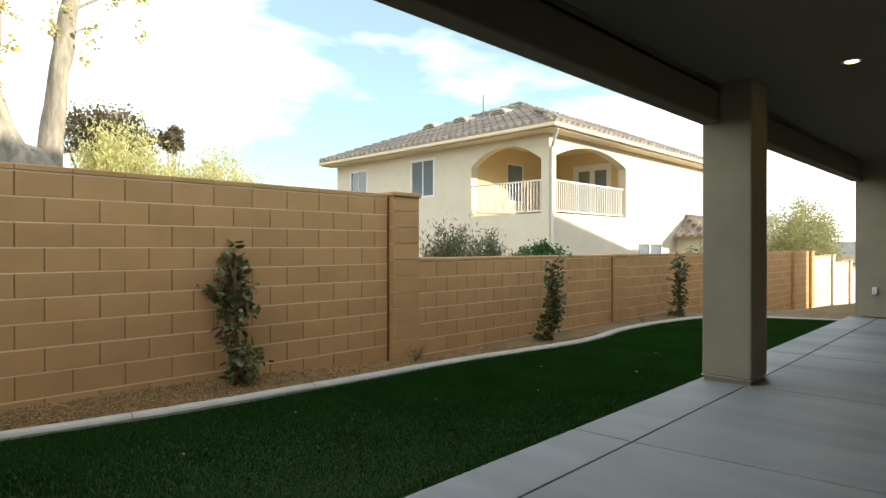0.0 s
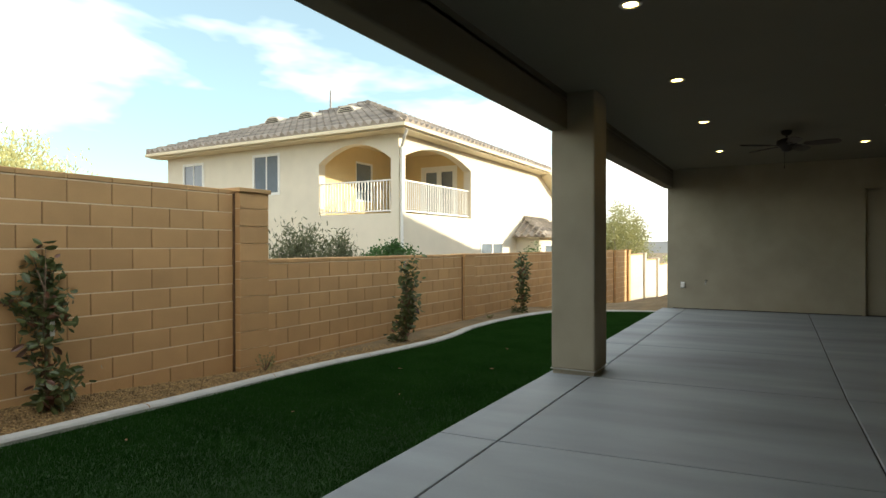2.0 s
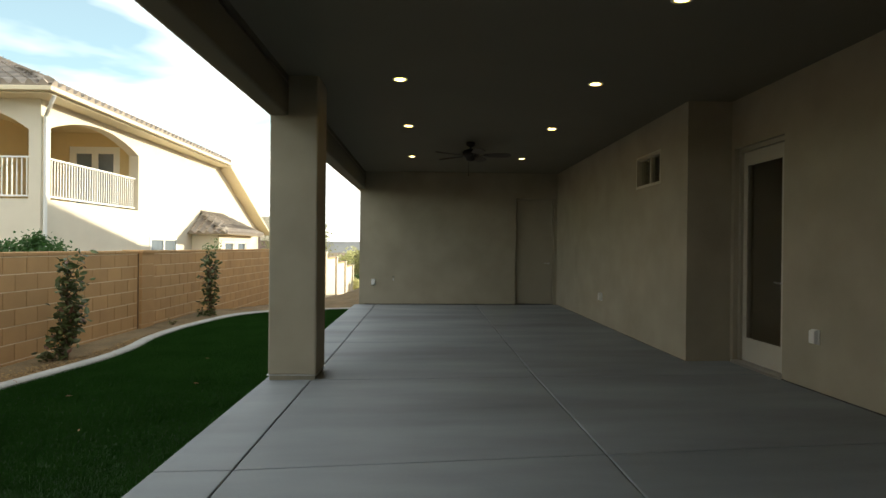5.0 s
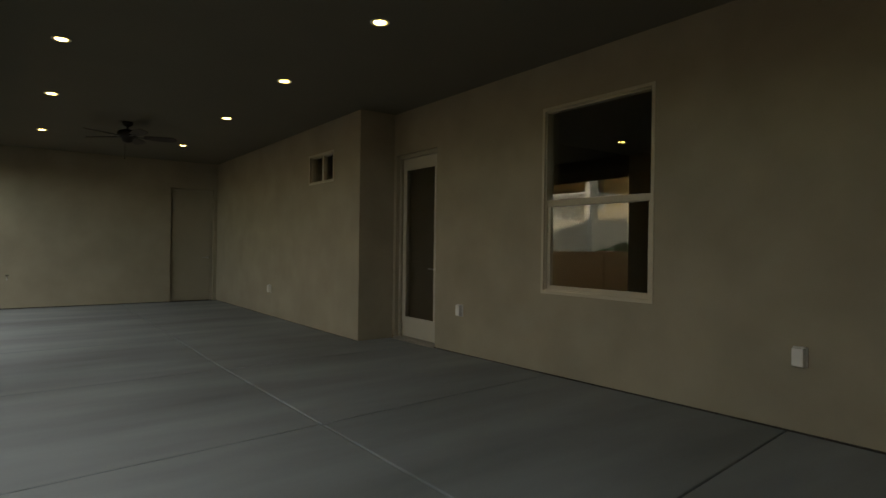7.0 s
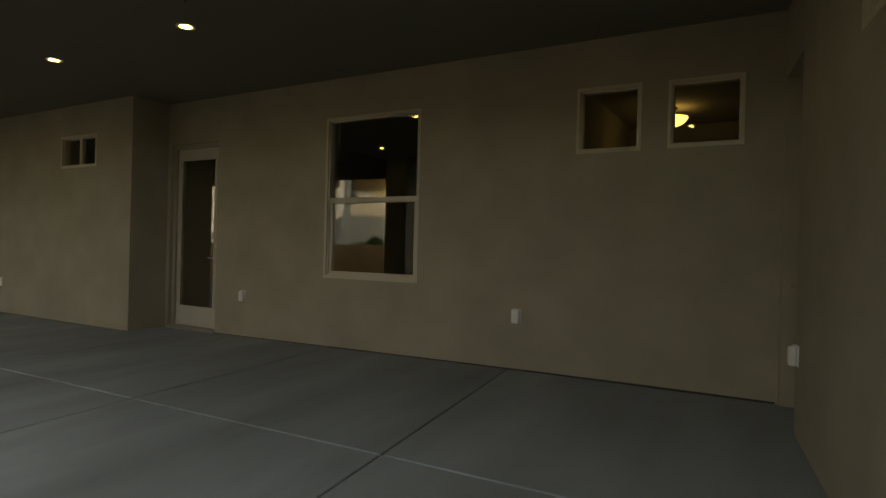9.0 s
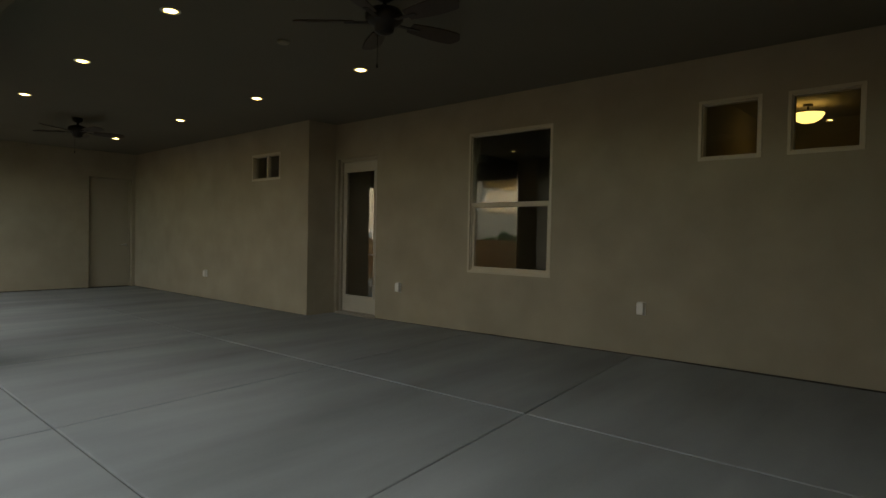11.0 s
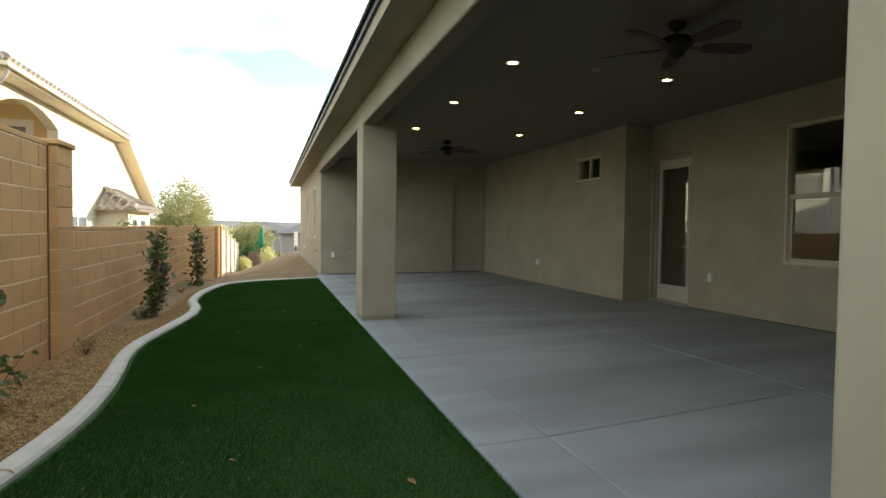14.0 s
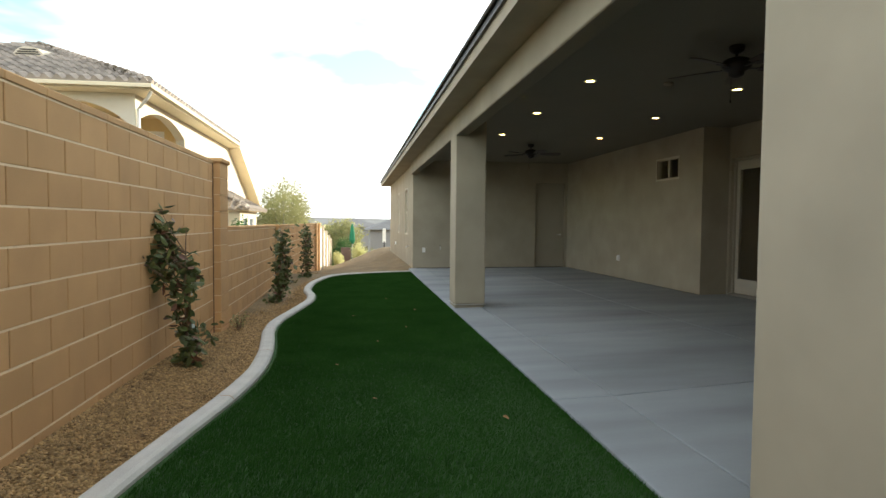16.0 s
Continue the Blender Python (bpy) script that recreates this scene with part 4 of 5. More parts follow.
def photinia(x, y, height, seed, clumps, label, spread=0.22, leaf=0.085):
    """A young staked shrub: a stem, side shoots, and leaves in whorls. clumps: (height share, offset x, offset y, radius, leaves)."""
    rng = random.Random(seed)
    z = bed_z(x, y)
    s = empty("shrub", label, "shrub", "young shrubs along the wall", m=pose(x, y, z))
    top = height * 0.93
    stem = tube([(0, 0, -0.03), (0.015, 0.01, top * 0.3), (-0.01, 0.015, top * 0.6), (0.01, 0, top)], [0.013, 0.011, 0.009, 0.004], 7)
    centres = []
    for share, ox, oy, rad, count in clumps:
        zc = height * share
        root = Vector((0, 0, max(0.02, zc - 0.25)))
        for k in range(max(2, count // 16)):
            tip = Vector((ox + rng.gauss(0, rad * 0.55), oy + rng.gauss(0, rad * 0.45), zc + rng.gauss(0, rad * 0.75)))
            mid = root.lerp(tip, 0.5) + Vector((0, 0, -0.02))
            tube([root, mid, tip], [0.006, 0.004, 0.002], 5, stem)
            for j in range(10):
                t = rng.uniform(0.40, 1.08)
                centres.append(root.lerp(tip, t) + Vector((rng.gauss(0, 0.04), rng.gauss(0, 0.04), rng.gauss(0, 0.04))))
    part("stem", stem, M_STEM, s, smooth=True)
    red = [c for c in centres if rng.random() < 0.16]
    leaf_cloud(centres, leaf, M_LEAF, "foliage", s, seed=seed, ratio=0.5, droop=0.1)
    if red:
        leaf_cloud(red, leaf, M_REDLEAF, "bronze_foliage", s, seed=seed + 50)
    stake = part("stake", tube([(0.035, 0.01, -0.05), (0.03, 0.012, height * 0.62)], [0.011, 0.011], 6), M_STAKE, s)
    return s


shrub_1 = photinia(4.52, 8.19, 1.30, 11, [(0.95, 0.09, 0.28, 0.07, 80), (0.84, 0.10, 0.20, 0.11, 130), (0.70, 0.02, 0.18, 0.15, 120), (0.72, -0.18, 0.28, 0.10, 90), (0.66, 0.12, 0.0, 0.11, 110), (0.52, -0.08, 0.05, 0.13, 56), (0.42, -0.16, 0.04, 0.10, 32), (0.32, 0.10, 0.06, 0.08, 32), (0.22, 0.15, -0.08, 0.13, 110), (0.10, 0.02, -0.02, 0.12, 110)],
                   "young photinia shrub with glossy dark leaves tied to a stake", leaf=0.098)
part("plant_tag", box(0.02, 0.055, -0.035, -0.030, 0.62, 0.74), M_WHITE, shrub_1, "white nursery tag")
photinia(9.66, 8.02, 1.34, 12, [(0.92, 0.03, -0.02, 0.10, 90), (0.76, 0.0, 0.02, 0.15, 170), (0.58, 0.02, -0.08, 0.17, 190), (0.40, 0.0, -0.02, 0.17, 180), (0.24, -0.08, 0.0, 0.16, 150), (0.12, -0.22, 0.10, 0.14, 90), (0.10, 0.1, 0.16, 0.12, 60)],
         "bushy young photinia shrub with dense dark leaves", leaf=0.10)
photinia(14.3, 7.97, 1.38, 13, [(0.92, 0.0, 0, 0.12, 110), (0.72, 0.02, 0, 0.15, 130), (0.48, 0.0, 0.02, 0.20, 190), (0.30, 0.05, -0.04, 0.19, 150), (0.13, 0, 0, 0.13, 80)],
         "slender young photinia shrub with dark leaves", leaf=0.10)


def seedling(x, y, seed, size):
    rng = random.Random(seed)
    s = empty("seedling", "small low weedy plant in the gravel", "plant", "low plants in the gravel", m=pose(x, y, bed_z(x, y)))
    bm, centres = bmesh.new(), []
    for k in range(14):
        a = rng.uniform(0, 6.28)
        tip = Vector((math.cos(a) * rng.uniform(0.05, 0.13), math.sin(a) * rng.uniform(0.05, 0.13), rng.uniform(0.08, 0.2))) * size
        tube([(0, 0, -0.01), tip * 0.5 + Vector((0, 0, 0.02)), tip], [0.003, 0.0025, 0.001], 4, bm)
        centres += [tip * rng.uniform(0.4, 1.0) for j in range(7)]
    part("stem", bm, M_STEM, s)
    leaf_cloud(centres, 0.035 * size, M_OLIVE, "foliage", s, seed=seed)


seedling(6.93, 8.22, 5, 1.1)
seedling(12.9, 8.1, 6, 0.8)

# fallen leaves on the lawn
def fallen_leaf(x, y, rz, size):
    bm = bmesh.new()
    pts = [(-0.5, 0, 0), (-0.15, 0.26, 0.12), (0.25, 0.2, 0.05), (0.55, 0, 0.1), (0.2, -0.22, 0.16), (-0.2, -0.2, 0.04)]
    top = [bm.verts.new(Vector(p) * size) for p in pts]
    mid = bm.verts.new((0, 0, 0.02 * size))
    for k in range(6):
        bm.faces.new((top[k], top[(k + 1) % 6], mid))
    bmesh.ops.solidify(bm, geom=bm.faces[:], thickness=0.0015)
    ob = tagged(part("fallen_leaf", bm, M_DRYLEAF), "dry curled brown leaf lying on the lawn", "leaf", "fallen leaves")
    ob.matrix_basis = pose(x, y, lawn_z(x, y) + 0.042, 0, 0, rz)


for fx, fy, fr, fs in ((3.0, 5.73, 20, 0.07), (8.1, 5.83, 80, 0.06), (7.6, 6.76, 140, 0.06), (5.6, 6.5, 10, 0.04), (4.4, 6.9, 60, 0.04), (9.4, 6.2, 100, 0.05), (6.6, 6.1, 30, 0.035), (3.4, 6.6, 70, 0.04)):
    fallen_leaf(fx, fy, fr, fs)


# ---- neighbouring two-storey house ----
NX, NY, NZ = 16.3, 12.65, -0.7
def arch_spandrels(u0, u1, spring, crown, v0, v1, axis):
    """The pieces between a segmental arch and the square head of its opening."""
    bm, n = bmesh.new(), 18
    front, back = [], []
    for i in range(n + 1):
        t = -1 + 2 * i / n
        u = u0 + (u1 - u0) * (t + 1) / 2
        z = spring + (crown - spring) * (1 - t * t)
        front.append((u, v0, z, crown))
        back.append((u, v1, z, crown))
    P = (lambda u, v, z: (u, v, z)) if axis == "x" else (lambda u, v, z: (v, u, z))
    f0 = [(bm.verts.new(P(u, v, z)), bm.verts.new(P(u, v, c + 0.001))) for u, v, z, c in front]
    f1 = [(bm.verts.new(P(u, v, z)), bm.verts.new(P(u, v, c + 0.001))) for u, v, z, c in back]
    for i in range(n):
        bm.faces.new((f0[i][0], f0[i + 1][0], f0[i + 1][1], f0[i][1]))
        bm.faces.new((f1[i + 1][0], f1[i][0], f1[i][1], f1[i + 1][1]))
        bm.faces.new((f0[i][0], f1[i][0], f1[i + 1][0], f0[i + 1][0]))
    bmesh.ops.recalc_face_normals(bm, faces=bm.faces[:])
    return bm


def tile_strip(origin, along, up, normal, width, courses, left, right, pitch_len=0.36, wave=0.30, high=0.10):
    """Courses of barrel tiles on one roof slope; left and right give the limits of each course."""
    bm = bmesh.new()
    o, a, u, nn = [Vector(v) for v in (origin, along, up, normal)]
    for c in range(courses):
        s0 = left(c * pitch_len)
        s1 = right(c * pitch_len)
        if s1 - s0 < 0.1:
            continue
        k = max(4, int((s1 - s0) / (wave / 6)))
        lo, hi, lip = [], [], []
        for i in range(k + 1):
            s = s0 + (s1 - s0) * i / k
            ph = (s / wave) % 1.0
            h = high * (math.sin(math.pi * ph / 0.62) if ph < 0.62 else -0.25 * math.sin(math.pi * (ph - 0.62) / 0.38))
            jig = 0.004 * noise.noise((s * 3, c * 1.7, 0))
            base = o + a * s + u * (c * pitch_len)
            lip.append(bm.verts.new(base + nn * (jig - 0.02)))
            lo.append(bm.verts.new(base + nn * (h + 0.045 + jig)))
            hi.append(bm.verts.new(base + u * (pitch_len + 0.02) + nn * (h + 0.012 + jig)))
        for i in range(k):
            bm.faces.new((lo[i], lo[i + 1], hi[i + 1], hi[i]))
            bm.faces.new((lip[i], lip[i + 1], lo[i + 1], lo[i]))
    return bm


def neighbour_house():
    h = empty("neighbour_house", "cream stucco two-storey house with arched balcony and barrel-tile roof", "house")
    # west front and south side
    wa, sa = (12.93, 15.72, 2.35, 4.50), (16.66, 20.98, 2.36, 4.50)
    west = part("wall", pierced(NY, 23.3, NZ, 4.98, NX, NX + 0.3, [wa, (17.46, 18.66, 3.13, 4.46), (21.26, 22.36, 3.3, 4.40)], "y"), M_NSTUCCO, h)
    part("arch", arch_spandrels(wa[0], wa[1], 3.98, 4.50, NX, NX + 0.3, "y"), M_NSTUCCO, west)
    sw = pierced(NX + 0.3, 28.3, NZ, 4.98, NY, NY + 0.3, [sa, (21.8, 23.8, 0.35, 1.5)])
    south_wall = part("wall", sw, M_NSTUCCO, h)
    part("arch", arch_spandrels(sa[0], sa[1], 4.08, 4.50, NY, NY + 0.3, "x"), M_NSTUCCO, south_wall)
    g = bmesh.new()
    prof = [(28.3, NZ - 1.2), (34.2, NZ - 1.2), (34.2, 2.1), (28.3, 4.7)]
    c = [g.verts.new((x, y, z)) for y in (NY, NY + 0.3) for x, z in prof]
    for f in ((0, 1, 2, 3), (7, 6, 5, 4), (0, 4, 5, 1), (1, 5, 6, 2), (2, 6, 7, 3), (3, 7, 4, 0)):
        g.faces.new([c[i] for i in f])
    part("wall", g, M_NSTUCCO, h)
    part("wall", box(NX + 0.3, 34.2, 23.0, 23.3, NZ, 4.9), M_NSTUCCO, h)
    part("wall", box(33.9, 34.2, NY + 0.3, 23.0, NZ - 1.2, 2.0), M_NSTUCCO, h)
    # balcony recess
    part("balcony_floor", box(NX + 0.3, 21.4, NY + 0.3, 15.8, 2.1, 2.28), M_NSTUCCO, h)
    part("balcony_ceiling", box(NX + 0.3, 21.4, NY + 0.3, 15.8, 4.86, 4.96), M_NINNER, h)
    part("balcony_wall", pierced(NX + 0.3, 21.4, 2.28, 4.86, 15.8, 15.98, [(18.3, 19.3, 2.95, 4.35)]), M_NINNER, h)
    part("balcony_wall", pierced(NY + 0.3, 15.8, 2.28, 4.86, 21.4, 21.58, [(13.45, 15.05, 2.29, 4.42)], "y"), M_NINNER, h)
    bw = part("window", pierced(18.3, 19.3, 2.95, 4.35, 15.82, 15.9, [(18.36, 19.24, 3.01, 4.29)]), M_WHITE, h)
    part("pane", box(18.355, 19.245, 15.86, 15.87, 3.005, 4.295), M_NGLASS, bw)
    fd = part("french_door", pierced(13.45, 15.05, 2.29, 4.42, 21.42, 21.5, [(13.66, 14.15, 2.6, 4.2), (14.35, 14.84, 2.6, 4.2)], "y"), M_WHITE, h)
    for y in (13.655, 14.345):
        part("pane", box(21.45, 21.46, y, y + 0.5, 2.59, 4.21), M_NGLASS, fd)
    for ab in ((wa, "y"), (sa, "x")):
        a, ax = ab
        at = (NX + 0.12) if ax == "y" else (NY + 0.12)
        mk = (lambda u0, u1, z0, z1, d=0.02: box(at - d, at + d, u0, u1, z0, z1)) if ax == "y" else (lambda u0, u1, z0, z1, d=0.02: box(u0, u1, at - d, at + d, z0, z1))
        rail = part("railing", mk(a[0], a[1], a[2] + 0.98, a[2] + 1.02, 0.028), M_WHITE, h)
        part("bottom_rail", mk(a[0], a[1], a[2] + 0.06, a[2] + 0.10), M_WHITE, rail)
        b0 = mesh_from(mk(-0.012, 0.012, a[2] + 0.10, a[2] + 0.98, 0.012), "baluster", M_WHITE)
        n = int((a[1] - a[0]) / 0.115)
        for i in range(1, n):
            ob = new("baluster", b0)
            ob.parent = rail
            s = a[0] + (a[1] - a[0]) * i / n
            ob.location = (0, s, 0) if ax == "y" else (s, 0, 0)
    # west windows
    for y0, y1, z0, z1 in ((17.46, 18.66, 3.13, 4.46), (21.26, 22.36, 3.3, 4.40)):
        w = part("window", pierced(y0 - 0.04, y1 + 0.04, z0 - 0.04, z1 + 0.04, NX - 0.02, NX + 0.05, [(y0 + 0.05, y1 - 0.05, z0 + 0.05, z1 - 0.05)], "y"), M_WHITE, h)
        ym = (y0 + y1) / 2
        part("mullion", box(NX, NX + 0.045, ym - 0.025, ym + 0.025, z0 + 0.05, z1 - 0.05), M_WHITE, w)
        for a, b in ((y0 + 0.045, ym - 0.02), (ym + 0.02, y1 - 0.045)):
            part("pane", box(NX + 0.02, NX + 0.03, a, b, z0 + 0.045, z1 - 0.045), M_NGLASS, w)
    w = part("window", pierced(21.76, 23.84, 0.31, 1.54, NY - 0.02, NY + 0.05, [(21.85, 22.75, 0.4, 1.45), (22.85, 23.75, 0.4, 1.45)]), M_WHITE, h)
    for a in (21.845, 22.845):
        part("pane", box(a, a + 0.91, NY + 0.02, NY + 0.03, 0.395, 1.455), M_NGLASS, w)
    # roof planes
    E0, EZ, P = (15.75, 12.12), 4.85, (20.75, 17.15, 6.98)
    deck = bmesh.new()
    pts = [(E0[0], E0[1], EZ), (28.0, E0[1], EZ), (30.0, 17.15, 6.98), P, (E0[0], 23.75, EZ), (34.8, E0[1], 1.95), (34.8, 23.75, 1.95), (28.0, 23.75, EZ)]
    vt = [deck.verts.new(p) for p in pts]
    vb = [deck.verts.new((p[0], p[1], p[2] - 0.11)) for p in pts]
    for f in ((0, 1, 2, 3), (0, 3, 4), (1, 5, 6, 7, 2), (3, 2, 7, 4)):
        deck.faces.new([vt[i] for i in f])
        deck.faces.new([vb[i] for i in f][::-1])
    ring = (0, 1, 5, 6, 7, 4)
    for i in range(6):
        a, b = ring[i], ring[(i + 1) % 6]
        deck.faces.new((vt[a], vt[b], vb[b], vb[a]))
    roof = part("roof", deck, M_NTRIM, h, "weathered brown barrel-tile hip roof with cream eaves")
    L = math.hypot(5.0, 2.13)
    up = Vector((5.0, 0, 2.13)).normalized()
    nn = Vector((-2.13, 0, 5.0)).normalized()
    tagged(part("roof_tiles", tile_strip((E0[0] - 0.05, E0[1], EZ + 0.02), (0, 1, 0), up, nn, 11.63, 15, lambda d: 5.03 * d / L, lambda d: 11.63 - 6.6 * d / L), M_TILE, roof), kind="stuff")
    up = Vector((0, 5.03, 2.13)).normalized()
    nn = Vector((0, -2.13, 5.03)).normalized()
    tagged(part("roof_tiles", tile_strip((E0[0], E0[1] - 0.05, EZ + 0.02), (1, 0, 0), up, nn, 12.25, 15, lambda d: 5.0 * d / L, lambda d: 12.25 + 2.0 * d / L), M_TILE, roof), kind="stuff")
    for a, b in (((*E0, EZ), P), (P, (30.0, 17.15, 6.98)), ((E0[0], 23.75, EZ), P)):
        n = int((Vector(b) - Vector(a)).length / 0.38)
        cap_bm = bmesh.new()
        for i in range(n):
            p, q = Vector(a).lerp(Vector(b), i / n), Vector(a).lerp(Vector(b), (i + 1.12) / n)
            tube([p + Vector((0, 0, 0.10)), q + Vector((0, 0, 0.065))], [0.12, 0.10], 8, cap_bm)
        tagged(part("ridge_tiles", cap_bm, M_TILE, roof), kind="stuff")
    # eyebrow vents on the west slope
    for y in (16.3, 18.2, 19.9):
        v = bmesh.new()
        n = 10
        fr = [v.verts.new((0, 0.42 * math.cos(math.pi * i / n), 0.30 * math.sin(math.pi * i / n))) for i in range(n + 1)]
        bk = [v.verts.new((0.70, 0.42 * math.cos(math.pi * i / n), 0.32)) for i in range(n + 1)]
        for i in range(n):
            v.faces.new((fr[i], fr[i + 1], bk[i + 1], bk[i]))
        v.faces.new(fr)
        vent = part("roof_vent", v, M_NBLOCK, roof)
        vent.location = (18.35, y, EZ + (18.35 - E0[0]) * 0.45 + 0.05)
        for k in range(3):
            part("louvre", box(-0.02, 0.0, -0.33 + 0.05 * k, 0.33 - 0.05 * k, 0.06 + 0.065 * k, 0.09 + 0.065 * k), M_BLACK, vent)
    part("vent_pipe", tube([(20.6, 18.9, 6.3), (20.6, 18.9, 7.75)], [0.04, 0.04], 8), M_GREY, roof)
    # soffits, gutters and downpipe
    part("soffit", box(E0[0] + 0.02, NX, E0[1] + 0.02, 23.65, EZ - 0.15, EZ - 0.115), M_NTRIM, h)
    part("soffit", box(NX, 28.0, E0[1] + 0.02, NY, EZ - 0.15, EZ - 0.115), M_NTRIM, h)
    part("gutter", box(E0[0] - 0.11, E0[0] - 0.002, E0[1] - 0.11, 23.75, EZ - 0.11, EZ - 0.005, 0.012), M_NTRIM, h)
    part("gutter", box(E0[0] + 0.001, 28.0, E0[1] - 0.11, E0[1] - 0.002, EZ - 0.11, EZ - 0.005, 0.012), M_NTRIM, h)
    part("downpipe", tube([(E0[0] + 0.2, E0[1] + 0.0, EZ - 0.15), (E0[0] + 0.25, E0[1] + 0.1, EZ - 0.3), (NX + 0.08, NY - 0.06, EZ - 0.55), (NX + 0.08, NY - 0.06, NZ)], [0.045] * 4, 8), M_WHITE, h)
    # bay with its own small hip roof
    bay = part("bay", pierced(25.2, 29.4, NZ - 0.8, 1.72, 11.6, 11.8, [(25.9, 27.0, 0.6, 1.45), (27.5, 28.6, 0.6, 1.45)]), M_NSTUCCO, h)
    part("bay_side", box(25.2, 25.4, 11.8, NY, NZ - 0.8, 1.72), M_NSTUCCO, bay)
    part("bay_side", box(29.2, 29.4, 11.8, NY, NZ - 0.8, 1.72), M_NSTUCCO, bay)
    for a in (25.9, 27.5):
        part("pane", box(a, a + 1.1, 11.68, 11.69, 0.6, 1.45), M_NGLASS, bay)
        part("bay_window", pierced(a, a + 1.1, 0.6, 1.45, 11.62, 11.67, [(a + 0.07, a + 1.03, 0.67, 1.38)]), M_WHITE, bay)
    d2 = bmesh.new()
    q = [d2.verts.new(p) for p in ((24.8, 11.2, 1.72), (29.8, 11.2, 1.72), (29.8, NY, 1.72), (24.8, NY, 1.72), (26.2, NY, 2.55), (28.4, NY, 2.55))]
    for f in ((0, 1, 5, 4), (0, 4, 3), (1, 2, 5), (3, 4, 5, 2), (0, 3, 2, 1)):
        d2.faces.new([q[i] for i in f])
    part("bay_roof", d2, M_NTRIM, bay)
    lb = math.hypot(1.45, 0.83)
    tagged(part("roof_tiles", tile_strip((24.8, 11.17, 1.74), (1, 0, 0), Vector((0, 1.45, 0.83)).normalized(), Vector((0, -0.83, 1.45)).normalized(), 5.0, 5, lambda d: 1.4 * d / lb, lambda d: 5.0 - 1.4 * d / lb), M_TILE, bay), kind="stuff")
    lc = math.hypot(1.4, 0.83)
    tagged(part("roof_tiles", tile_strip((24.77, 11.2, 1.74), (0, 1, 0), Vector((1.4, 0, 0.83)).normalized(), Vector((-0.83, 0, 1.4)).normalized(), 1.45, 5, lambda d: 1.45 * d / lc, lambda d: 1.45), M_TILE, bay), kind="stuff")


neighbour_house()


# an unseen block added to cast shadow over the slope and garden wall
def build_shadow_wing():
    w = empty("house_wing", "unseen low block with a roof, added for its shadow", "house", kind="structure")
    part("wall", box(26.72, 30.8, -13.9, 2.6, -2.5, 3.0), M_STUCCO, w)
    bm = bmesh.new()
    c = [bm.verts.new((x, y, z)) for x in (27.0, 31.2) for y, z in ((3.2, 3.0), (-4.2, 5.4), (-14.3, 3.0))]
    for f in ((0, 1, 2), (5, 4, 3), (0, 3, 4, 1), (1, 4, 5, 2), (2, 5, 3, 0)):
        bm.faces.new([c[i] for i in f])
    part("roof", bm, M_DTILE, w)


build_shadow_wing()


# ---- trees and bushes behind the wall ----
def crown_points(rng, centre, radii, clumps, per, tight=0.3):
    pts = []
    for k in range(clumps):
        d = rng.standard_normal(3)
        d /= np.linalg.norm(d)
        c = np.array(centre) + d * np.array(radii) * rng.uniform(0.35, 1.0)
        pts.append(c + rng.standard_normal((per, 3)) * np.array(radii) * tight * rng.uniform(0.5, 1.1))
    return np.concatenate(pts)


